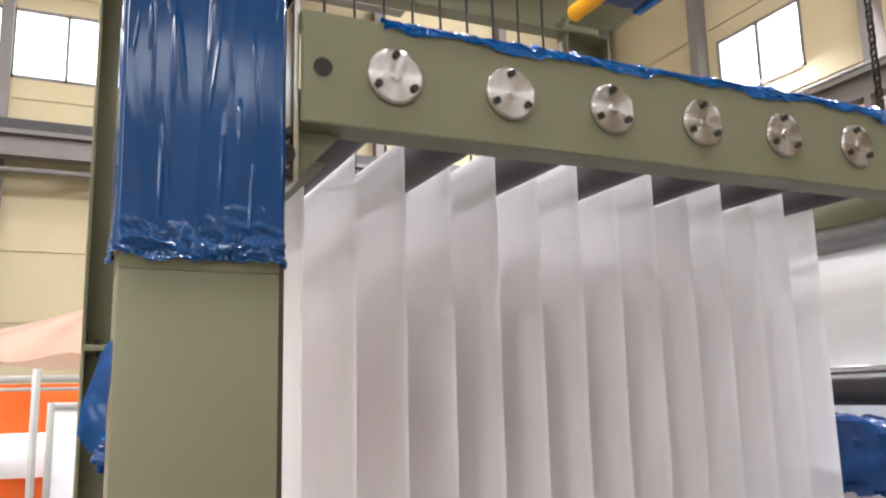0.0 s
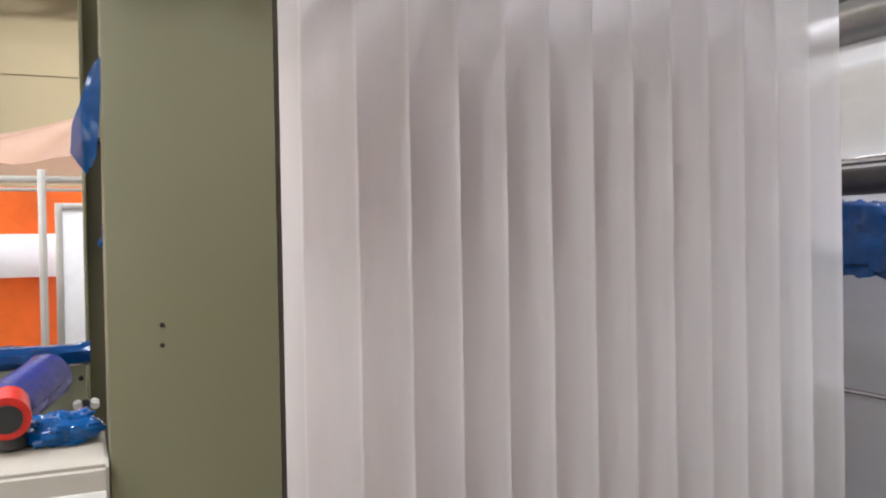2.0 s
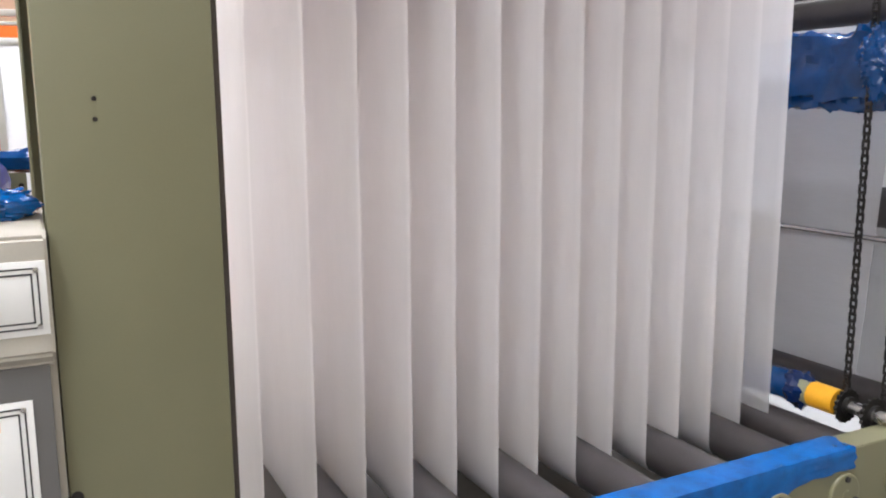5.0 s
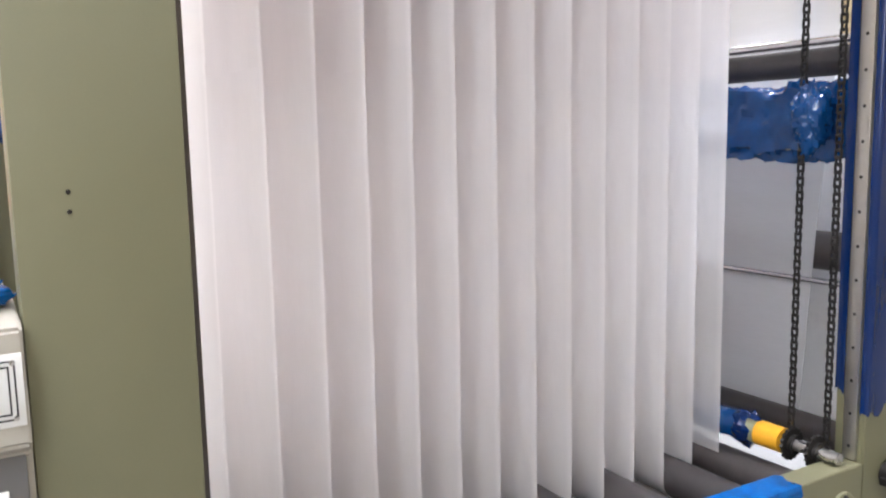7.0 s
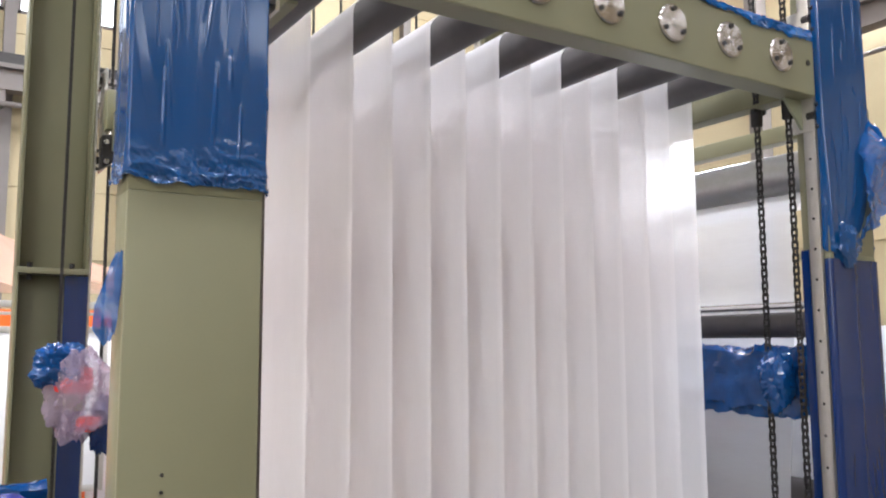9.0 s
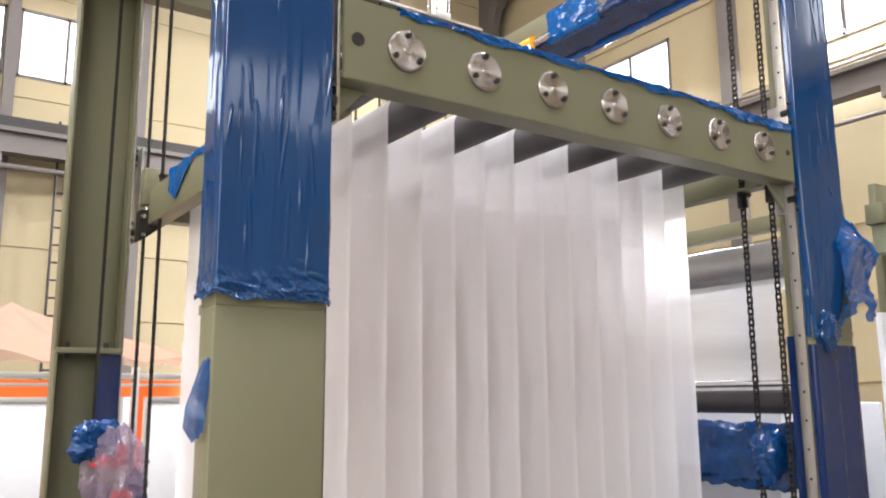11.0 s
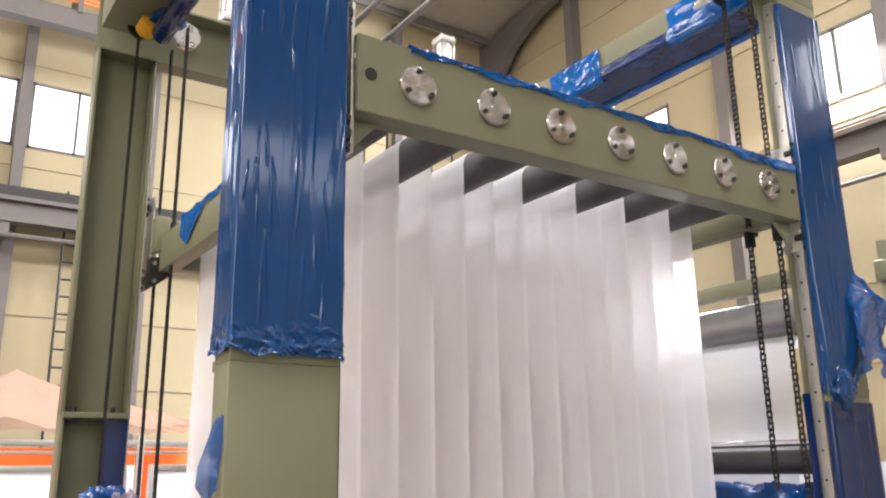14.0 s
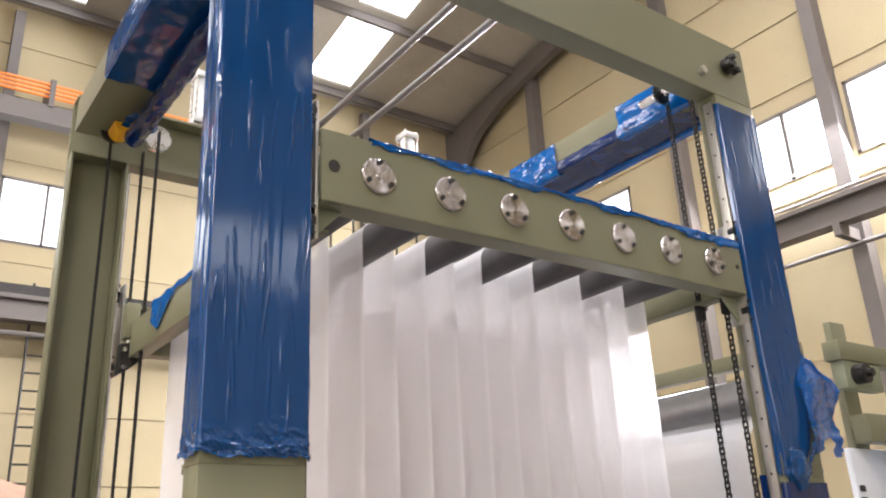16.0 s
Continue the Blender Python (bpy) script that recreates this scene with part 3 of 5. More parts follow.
def top_frame():
    f = empty("machine_top_frame", "olive green top frame joining the four machine columns", "machine frame", (0, 0, TOP0))
    h = TOP1 - TOP0
    X0, X1 = -COL_W, RX + COL_W
    for y, s, nm in ((0, 1, "front_beam"), (REAR, -1, "rear_beam")):
        channel_x(nm, GREEN, f, X0, X1, y, s, 0, h, 0.016, 0.12)
    for x, u in ((X0 + 0.002, 0.12), (X1 - 0.302, 0.05)):
        boxes("side_beam", GREEN, f, (x, x + 0.3, 0.122, REAR - 0.122, u, u + 0.012), (x, x + 0.012, 0.122, REAR - 0.122, u + 0.01, u + 0.2), (x + 0.288, x + 0.3, 0.122, REAR - 0.122, u + 0.01, u + 0.2), bevel=0.003)
    for x, z in ((1.02, 0.34), (1.27, 0.34)):
        bm = bmesh.new()
        tube(bm, (x, 0.05, z + 0.03), (x, REAR - 0.02, z + 0.03), 0.02, 14)
        part("tie_tube", bm, DARK_ROLL, f, "bare steel tie tube")
    return f


top_frame_ob = top_frame()


def bottom_frame():
    f = empty("machine_bottom_frame", "olive green bottom frame with roller bearings, partly film wrapped", "machine frame")
    for y, s, nm in ((0, 1, "front_beam"), (REAR, -1, "rear_beam")):
        channel_x(nm, GREEN, f, 0.004, RX - 0.004, y, s, 0.10, 0.405)
    boxes("foot_plate", GREEN, f, (0.004, RX - 0.004, 0.0, 0.16, FLOOR, FLOOR + 0.06), bevel=0.004)
    boxes("foot_plate", GREEN, f, (0.004, RX - 0.004, REAR - 0.16, REAR, FLOOR, FLOOR + 0.06), bevel=0.004)
    boxes("leg", GREEN, f, (0.9, 1.1, 0.0, 0.12, FLOOR + 0.06, 0.1), bevel=0.004)
    boxes("leg", GREEN, f, (0.9, 1.1, REAR - 0.12, REAR, FLOOR + 0.06, 0.1), bevel=0.004)
    return f


bottom_ob = bottom_frame()


def bearing_cover(parent, x, y, z, s=-1, green=False):
    bm = bmesh.new()
    prof = [(0.0, 0.015), (0.012, 0.015), (0.014, 0.012), (0.06, 0.012), (0.0655, 0.010), (0.0675, 0.006), (0.0675, 0.0)]
    seg = 40
    rings = []
    for r, h in prof:
        rings.append([bm.verts.new((x + r * math.cos(2 * math.pi * i / seg), y + s * h, z + r * math.sin(2 * math.pi * i / seg))) for i in range(seg)] if r else [bm.verts.new((x, y + s * h, z))])
    for a, b in zip(rings, rings[1:]):
        for i in range(seg):
            j = (i + 1) % seg
            if len(a) == 1:
                bm.faces.new((a[0], b[i], b[j]))
            else:
                bm.faces.new((a[i], b[i], b[j], a[j]))
    bmesh.ops.recalc_face_normals(bm, faces=bm.faces[:])
    d = part("bearing_cover", bm, GREEN if green else DISC_STEEL, parent, "green painted round bearing flange" if green else "turned steel round bearing cover", smooth=8)
    for a in (90, 210, 330):
        bx, bz = x + 0.05 * math.cos(radians(a)), z + 0.05 * math.sin(radians(a))
        bm = bmesh.new()
        tube(bm, (bx, y + s * 0.011, bz), (bx, y + s * 0.019, bz), 0.0092, 12)
        part("bolt", bm, DARK_STEEL, d)
    return d


for i in range(7):
    bearing_cover(bottom_ob, FIRST + 0.15 + PITCH * i - (0.03 if i == 6 else 0.0), 0.0, ROLL_Z, -1, True)


def roller(parent, x, z, y0, y1, r=ROLL_R, mat=None):
    bm = bmesh.new()
    tube(bm, (x, y0 + 0.12, z), (x, y1 - 0.12, z), r, 32)
    ro = part("roller", bm, mat or RUBBER, parent, "dark rubber covered roller")
    for a, b in ((y0, y0 + 0.12), (y1 - 0.12, y1)):
        bm = bmesh.new()
        tube(bm, (x, a, z), (x, b, z), 0.02, 14)
        part("journal", bm, STEEL, ro)
    return ro


for i in range(7):
    roller(bottom_ob, FIRST + 0.15 + PITCH * i - (0.03 if i == 6 else 0.0), ROLL_Z, 0.02, REAR - 0.02)

# ---- the lifting carriage with its seven rollers ----
carriage = empty("lifting_carriage", "olive green lifting carriage with seven rollers and steel bearing covers", "carriage", (0, 0, LIFT[0][1]))
BX0, BX1, BH = 0.045, 2.275, 0.13
for y, s, nm in ((0.006, 1, "front_beam"), (REAR - 0.006, -1, "rear_beam")):
    channel_x(nm, GREEN, carriage, BX0, BX1, y, s, -BH, BH)
for i in range(7):
    bearing_cover(carriage, FIRST + PITCH * i, 0.006, 0.0)
    roller(carriage, FIRST + PITCH * i, 0.0, 0.01, REAR - 0.01)
for x, r in ((0.092, 0.021), (2.235, 0.012)):
    bm = bmesh.new()
    tube(bm, (x, 0.003, 0.0), (x, 0.01, 0.0), r, 24)
    part("bore", bm, DARK_STEEL, carriage, "dark open bore in the beam")
# Cross beams at both ends.
boxes("side_beam", GREEN, carriage, (BX0, BX0 + 0.012, 0.1, REAR - 0.1, -0.2, -0.02), (BX0 + 0.01, BX0 + 0.08, 0.1, REAR - 0.1, -0.2, -0.188), (BX0 + 0.01, BX0 + 0.08, 0.1, REAR - 0.1, -0.032, -0.02), bevel=0.003)
boxes("side_beam", GREEN, carriage, (BX1 - 0.012, BX1, 0.1, REAR - 0.1, -0.13, 0.05), (BX1 - 0.08, BX1 - 0.01, 0.1, REAR - 0.1, -0.13, -0.118), bevel=0.003)
# Guide shoes: end plates with cam wheels above and below each beam end.
for x0, s in ((0.006, 1), (RX - 0.02, -1)):
    for y, t in ((0.022, 1), (REAR - 0.022, -1)):
        e0 = boxes("guide_shoe", ZINC, carriage, (x0 + 0.026 * (s > 0) + 0.0, x0 + 0.026 * (s > 0) + 0.012, y, y + t * 0.12, -0.26, 0.24), bevel=0.002, label="bare steel guide shoe plate")
        for z in (0.2, -0.2):
            bm = bmesh.new()
            tube(bm, (x0 + 0.013, y + t * 0.0, z), (x0 + 0.013, y + t * 0.03, z), 0.02, 16)
            part("cam_wheel", bm, DARK_STEEL, e0)
            for dz in (-0.045, 0.045):
                bm = bmesh.new()
                tube(bm, (x0 + 0.014, y - t * 0.012, z + dz), (x0 + 0.014, y + t * 0.05, z + dz), 0.009, 8)
                part("bolt", bm, DARK_STEEL, e0)
        bm = bmesh.new()
        xa = x0 + 0.026 * (s > 0) + (0.012 if s > 0 else 0)
        pr = [(xa, -0.132), (xa, -0.25), (xa + s * 0.11, -0.132)]
        v0 = [bm.verts.new((px, y + t * 0.05, pz)) for px, pz in pr]
        v1 = [bm.verts.new((px, y + t * 0.062, pz)) for px, pz in pr]
        bm.faces.new(v0), bm.faces.new(v1[::-1])
        for i in range(3):
            j = (i + 1) % 3
            bm.faces.new((v0[i], v0[j], v1[j], v1[i]))
        bmesh.ops.recalc_face_normals(bm, faces=bm.faces[:])
        part("gusset", bm, DARK_GREEN, carriage)
# Blue film lying over the top edge of the front beam.
bm = bmesh.new()
def _capfilm(u, v):
    x = 0.235 + u * 2.03
    a = v
    k = nz(x * 11, a * 3, 1.0) * 0.008 + nz(x * 34 + a * 5, a * 6, 4.0) * 0.010 + (0.5 - abs(nz(x * 60 - a * 9, a * 12, 8.0))) * 0.006
    if a < 0.45:
        return (x, 0.0035 - abs(k), BH - 0.024 * (0.45 - a) / 0.45 * (1 + 0.9 * nz(x * 6, 0, 2) + 0.5 * nz(x * 21, 0, 5) + 0.9 * max(0.0, min(1.0, (x - 1.75) / 0.3))) + 0.004)
    return (x, 0.004 + (a - 0.45) * 0.22, BH + 0.006 + abs(k) * 1.4)
sheet(bm, _capfilm, 420, 18)
part("film_cover", bm, FILM_CRUMPLED_LIT, carriage, "crinkled blue protective film", smooth=30)
bm = bmesh.new()
def _crossfilm(u, v):
    y = 1.75 - u * 1.6
    return (BX0 - 0.006 - abs(nz(y * 9, v * 3, 7)) * 0.01, y, -0.005 - v * (0.03 + 0.13 * max(0, 1 - abs(u - 0.06) * 7)) + 0.012 * nz(y * 12, v * 4, 3))
sheet(bm, _crossfilm, 60, 6)
part("film_cover", bm, FILM_CRUMPLED_LIT, carriage, "blue torn protective film hanging in a flap", smooth=30)

# Chain anchor under the rear end of the carriage.
anchor = boxes("chain_anchor", GREEN, carriage, (0.015, 0.085, 2.10, 2.18, -0.10, 0.09), bevel=0.006, label="green block with dark clamp where the chain is fixed")
bm = bmesh.new()
prof = [(0.0, -0.13), (0.05, -0.12), (0.135, -0.16), (0.13, -0.185), (0.06, -0.25), (0.0, -0.29)]
lo_, hi_ = ([bm.verts.new((px_, y_, pz_)) for px_, pz_ in prof] for y_ in (2.11, 2.17))
lo_, hi_ = list(lo_), list(hi_)
bm.faces.new(lo_), bm.faces.new(hi_[::-1])
for i in range(len(prof)):
    j = (i + 1) % len(prof)
    bm.faces.new((lo_[i], lo_[j], hi_[j], hi_[i]))
bmesh.ops.recalc_face_normals(bm, faces=bm.faces[:])
bmesh.ops.bevel(bm, geom=bm.edges[:], offset=0.004, segments=2, affect="EDGES")
part("clamp", bm, DARK_STEEL, anchor)
for x, z in ((0.02, -0.16), (0.115, -0.17), (0.025, -0.25)):
    bm = bmesh.new()
    tube(bm, (x, 2.098, z), (x, 2.112, z), 0.012, 6)
    part("bolt", bm, STEEL, anchor)
bm = bmesh.new()
tube(bm, (0.045, 2.14, -0.13), (0.045, 2.14, -0.09), 0.014, 12)
part("stud", bm, STEEL, anchor)
# Chain end fittings under the near end of the front beam.
for x, y in ((2.25, 0.115), (2.25, 0.262)):
    fit = boxes("chain_clamp", DARK_STEEL, carriage, (x - 0.016, x + 0.016, y - 0.02, y + 0.02, -0.20, -0.12), bevel=0.004, label="dark steel chain clamp")
    for dx in (-0.03, 0.03):
        bm = bmesh.new()
        tube(bm, (x + dx, y - 0.02, -0.135), (x + dx, y + 0.0, -0.135), 0.012, 6)
        part("bolt", bm, DARK_STEEL, fit)

# ---- the white web: upper loops ride on the carriage, lower loops on the fixed rollers ----
def loop(bm, xc, zc, r, up, length, n=36):
    """A web loop over (up=1) or under (up=-1) a roller, with two straight runs."""
    pts = []
    steps = 14
    pts += [(xc - r, zc - up * length * (1 - i / 10)) for i in range(10)]
    pts += [(xc - r * math.cos(math.pi * i / steps), zc + up * r * math.sin(math.pi * i / steps)) for i in range(steps + 1)]
    pts += [(xc + r, zc - up * length * (i + 1) / 10) for i in range(10)]
    sheet(bm, lambda u, v: (pts[round(u * (len(pts) - 1))][0] + 0.0018 * nz(v * 6, u * 5 + xc * 9, 2.0) + 0.0012 * math.exp(-v / 0.03) * (1 if u > 0.5 else -1) * (0.6 + nz(u * 7, xc * 13, 4)), WEB_Y0 + v * (WEB_Y1 - WEB_Y0) + 0.004 * nz(xc * 20, u * 6, 5) * (1 - 2 * v), pts[round(u * (len(pts) - 1))][1]), len(pts) - 1, n)


for i in range(7):
    bm = bmesh.new()
    loop(bm, FIRST + PITCH * i, 0.0, ROLL_R + 0.0015, 1, 1.0)
    part("web_loop", bm, WEB, carriage, "hanging loop of white nonwoven web", smooth=60)
web = empty("nonwoven_web", "white translucent nonwoven web threaded through the machine", "fabric web")
for i in range(6):
    bm = bmesh.new()
    loop(bm, FIRST + 0.15 + PITCH * i, ROLL_Z, 0.15 - ROLL_R - 0.004, -1, 1.9)
    part("web_loop", bm, WEB, web, smooth=60)
for x in (FIRST - 0.0765, FIRST + 6 * PITCH + 0.0765):
    bm = bmesh.new()
    sheet(bm, lambda u, v: (x + 0.002 * nz(v * 6, u * 9, x), WEB_Y0 + v * (WEB_Y1 - WEB_Y0), 0.25 + 1.9 * u), 24, 18)
    part("web_run", bm, WEB, web, smooth=60)

# ---- lifting chains ----
def chain(name, x, y, z0, z1, label, parent=None):
    """Roller chain: alternating link plates, one joined mesh of many small links."""
    bm = bmesh.new()
    p = 0.0254
    n = int((z1 - z0) / p)
    for i in range(n):
        z = z0 + i * p
        w = 0.0075 if i % 2 else 0.0105
        for s in (-1, 1):
            box(bm, x - 0.0062, x + 0.0062, y + s * w - 0.0013, y + s * w + 0.0013, z - 0.004, z + p + 0.004)
        tube(bm, (x, y - 0.012, z), (x, y + 0.012, z), 0.0065, 6)
    ob = link(name, bm, DARK_STEEL, parent, smooth=0)
    return tagged(ob, label, "chain") if parent is None else tagged(ob, label)


chain("lifting_chain", 2.25, 0.115, 0.42, 4.12, "dark oiled roller chain hanging beside the machine column")
chain("lifting_chain", 2.25, 0.262, 0.42, 4.12, "dark oiled roller chain hanging beside the machine column")
chain("lifting_chain", -0.13, REAR - 0.2, FLOOR + 0.3, 4.15, "dark roller chain hanging in front of the rear column")
chain("lifting_chain", 0.06, REAR - 0.16, FLOOR + 0.42, 4.12, "dark roller chain hanging beside the rear column")
chain("lifting_chain", 0.06, REAR - 0.45, FLOOR + 0.42, 4.12, "dark roller chain hanging beside the rear column")

# ---- protective films on the machine ----
def fold(u, z, seed, amp=0.004, bottom=None):
    """Depth of the vertical folds of a stretched film."""
    a = max(0.0, 1 - 9 * abs(nz(u * 6, z * 0.45, seed))) * max(0.0, 0.3 + nz(u * 3, z * 1.9, seed + 5)) * 1.4 + 0.5 * max(0.0, 1 - 7 * abs(nz(u * 15, z * 0.7, seed + 3))) * max(0.0, nz(u * 5, z * 2.5, seed + 6)) * 2
    d = 0.5 * amp * a + 0.0015 * nz(u * 4, z * 0.8, seed + 8) + 0.003
    if bottom is not None:
        k = max(0.0, 1 - (z - bottom) / (0.13 + 0.1 * nz(u * 7, 3.0, seed)))
        d += k * k * (0.007 * (1 - abs(3 * nz(u * 13, z * 26 + u * 9, seed + 7))) + 0.005 * (1 - abs(3 * nz(u * 34, z * 52 + u * 20, seed + 9))) + 0.0025 * (1 - abs(3 * nz(u * 80, z * 100, seed + 12))))
    return d


def wrap_film(parent, name, plan, z0, z1, mat, seed, n=40, m=110, ragged=0.015, amp=0.004, bottom=None, label="", taper=None, creased=0):
    """Film on a run of plan points (x, y) with outward normals, from z0 up to z1."""
    runs, total = [], 0
    for a, b in zip(plan, plan[1:]):
        ln_ = (Vector(b) - Vector(a)).length
        runs.append((total, ln_, Vector(a), Vector(b)))
        total += ln_
    rng = random.Random(int(seed * 10))
    creases = [(rng.uniform(0.02, total - 0.02), rng.uniform(z0 + 0.1, z1 - 0.1), rng.uniform(0.03, 0.17), rng.uniform(0.003, 0.006), rng.uniform(0.002, 0.0048), rng.uniform(-0.12, 0.12)) for i in range(creased)]
    def f(u, v):
        s = u * total
        for st, ln_, a, b in runs:
            if s <= st + ln_ + 1e-6:
                break
        d = (b - a).normalized()
        p = a + d * (s - st)
        nrm = Vector((d.y, -d.x))
        lo = z0 + ragged * nz(s * 16, seed, 0.5) + 0.5 * ragged * nz(s * 55, seed, 1.5)
        z = lo + v ** 1.6 * (z1 - lo)
        ridge = 0.0
        for cs, cz, half, wide, high, slant in creases:
            k = (z - cz) / half
            if -1 < k < 1:
                e = (s - cs - slant * (z - cz)) / (wide * 1.2)
                if -1 < e < 1:
                    ridge = max(ridge, high * (1 - k * k) * (1 - abs(e)))
        q = p + nrm * (0.003 + ridge + fold(s, z, seed, amp, bottom))
        if taper:
            q = taper(q, z)
        return (q.x, q.y, z)
    bm = bmesh.new()
    sheet(bm, f, n, m)
    return part(name, bm, mat, parent, label, smooth=50)


W_ = COL_W
wrap_film(near_left, "film_wrap", [(-0.002, 0.118), (-0.002, -0.002), (W_ + 0.002, -0.002), (W_ + 0.002, 0.022)], 2.14, TOP0 + 0.25, FILM, 1.0, 280, 240, 0.012, 0.005, 2.14, "glossy blue stretch film with creased lower edge", creased=64)
wrap_film(rear_left, "film_strip", [(-0.003, -0.0), (-0.003, -0.02), (-0.003, -0.116)][::-1], 2.1, TOP0, FILM, 5.0, 8, 40, 0.02, 0.004, None, "narrow strip of blue film on the flange")
boxes("film_strip", FILM_NAVY, rear_left, (W_ - 0.105, W_ - 0.004, -0.121, -0.1165, 0.3, SPLICE - 0.02), bevel=0, label="strip of dark blue film on the lower post")


def neck_taper(q, z):
    k = max(0.0, min(1.0, (2.62 - z) / 0.5))
    if q.y < 0.004:
        q.x = 0.02 + (q.x - 0.02) * (1 - 0.62 * k ** 1.5)
        q.y -= 0.02 * k * (1 - k)
    return q


wrap_film(near_right, "film_wrap", [(-0.001, 0.02), (-0.002, -0.002), (W_ + 0.002, -0.002), (W_ + 0.002, 0.09)], 2.14, 3.98, FILM, 11.0, 150, 120, 0.02, 0.005, 2.14, "blue stretch film gathered at its lower end", neck_taper, creased=34)
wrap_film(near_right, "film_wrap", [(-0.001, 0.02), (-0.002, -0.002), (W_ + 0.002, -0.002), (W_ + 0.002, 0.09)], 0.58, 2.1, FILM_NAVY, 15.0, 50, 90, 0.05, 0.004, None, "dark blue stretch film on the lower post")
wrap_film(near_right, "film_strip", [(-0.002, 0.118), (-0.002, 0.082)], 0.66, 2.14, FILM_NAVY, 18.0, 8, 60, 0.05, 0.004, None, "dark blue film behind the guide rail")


def blob_film(name, mat, parent, centre, size, seed, label, seg=36, rings=30, rough=0.35, hang=0.0):
    """A crumpled bag of film: an uneven, creased, hollow shell."""
    bm = bmesh.new()
    bmesh.ops.create_uvsphere(bm, u_segments=seg, v_segments=rings, radius=1)
    for v in bm.verts:
        c = v.co.copy()
        k = 1 + rough * nz(c.x * 1.7 + seed, c.y * 1.7, c.z * 1.3) + rough * 0.6 * abs(nz(c.x * 5 + seed, c.y * 5, c.z * 3)) + 0.12 * nz(c.x * 12, c.y * 12 + seed, c.z * 9)
        w = 1 - hang * max(0, -c.z)
        v.co = Vector((c.x * k * size[0] * w, c.y * k * size[1] * w, c.z * k * size[2])) + Vector(centre)
    return part(name, bm, mat, parent, label, smooth=25)


def loose_film(name, mat, parent, f, label, n=46, m=60, seed=1.0, deep=0.02):
    """A loose flap of film over an outline f(u, v) -> (x, z), puckered and creased in y."""
    bm = bmesh.new()
    def g(u, v):
        x, z = f(u, v)
        d = deep * (1.2 * nz(x * 7, z * 5, seed) + 0.9 * (0.5 - abs(nz(x * 13 + z * 6, z * 8, seed + 3))) + 0.5 * (0.5 - abs(nz(x * 30, z * 22, seed + 6))))
        return (x, f.depth(u, v) + d, z)
    sheet(bm, g, n, m)
    return part(name, bm, mat, parent, label, smooth=40)


def bag_outline(u, v):
    """Hanging bag: narrow at the top, widest low down, two lobes and a gap between them at the hem."""
    left = 0.20 + 0.06 * v - 0.11 * v * v * v
    right = 0.225 + 0.33 * min(1.0, v * 2.2) ** 0.7 - 0.03 * v
    hem = 2.27 + 0.06 * math.sin(u * math.pi * 2.2) + 0.14 * math.exp(-((u - 0.62) / 0.16) ** 2) - 0.17 * (1 - u) ** 2 - 0.05 * u
    return (left + (right - left) * u, 2.83 - 0.06 * u + (hem - 2.83 + 0.06 * u) * v)


bag_outline.depth = lambda u, v: -0.035 - 0.05 * math.sin(math.pi * u) * math.sin(math.pi * min(1, v * 1.1)) + 0.03 * u
loose_film("film_bag", BLUE_SHEET, near_right, bag_outline, "crumpled blue film hanging loose from the column", 70, 110, 3.0, 0.045)
blob_film("film_knot", FILM, near_right, (0.10, -0.012, 2.16), (0.07, 0.02, 0.07), 8.0, "gathered knot of blue film", rough=0.5)
def tail_outline(u, v):
    w = (0.006 + 0.04 * min(1.0, v * 1.7) ** 0.8) * (1 if v < 0.8 else 1 - 0.65 * (v - 0.8) / 0.2)
    return (0.0 - u * w - 0.012 * v * v, 1.985 - (0.185 + 0.025 * u) * v + 0.012 * nz(u * 4, 2, v * 3))


tail_outline.depth = lambda u, v: 0.012 + 0.03 * u
loose_film("film_tail", BLUE_SHEET, near_left, tail_outline, "loose blue tail of film", 14, 40, 9.0, 0.012)

# Film on the top frame's side beams and on the bottom beam.
X1_ = RX + W_
def beam_film(parent, x0, x1, y0, y1, z0, z1, mat, seed, label, n=70, lap=1.0):
    """Film round the inner side, underside and outer side of a cross beam."""
    plan = [(x0 - 0.004, z1), (x0 - 0.004, z0 - 0.004), (x1 + 0.004, z0 - 0.004), (x1 + 0.004, z1)]
    def f(u, v):
        s = u * 3
        i = min(2, int(s))
        a, b = Vector(plan[i]), Vector(plan[i + 1])
        p = a + (b - a) * (s - i)
        y = y0 + v * (y1 - y0) + 0.03 * nz(u * 9, seed, v * 2)
        d = 0.004 + 0.010 * abs(nz(u * 8, y * 7, seed)) + 0.004 * abs(nz(u * 20, y * 22, seed))
        out = ((-d, 0), (0, -d), (d, 0))[i]
        return (p.x + out[0], y, p.y + out[1])
    bm = bmesh.new()
    sheet(bm, f, 36, n)
    return part("film_wrap", bm, mat, parent, label, smooth=40)


beam_film(top_frame_ob, -W_ + 0.002, -0.007, 0.3, 1.62, 0.12, 0.3, FILM, 21.0, "dark glossy blue film round the side beam")
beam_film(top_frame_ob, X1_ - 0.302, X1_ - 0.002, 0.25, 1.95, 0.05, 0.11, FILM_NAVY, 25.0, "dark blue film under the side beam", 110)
beam_film(top_frame_ob, X1_ - 0.306, X1_ - 0.27, 1.18, 1.62, 0.044, 0.24, FILM_CRUMPLED_LIT, 27.0, "crinkled bright blue film patch", 60)
beam_film(top_frame_ob, X1_ - 0.306, X1_ - 0.27, 0.16, 0.66, 0.044, 0.24, FILM_CRUMPLED_LIT, 29.0, "crinkled bright blue film patch", 60)
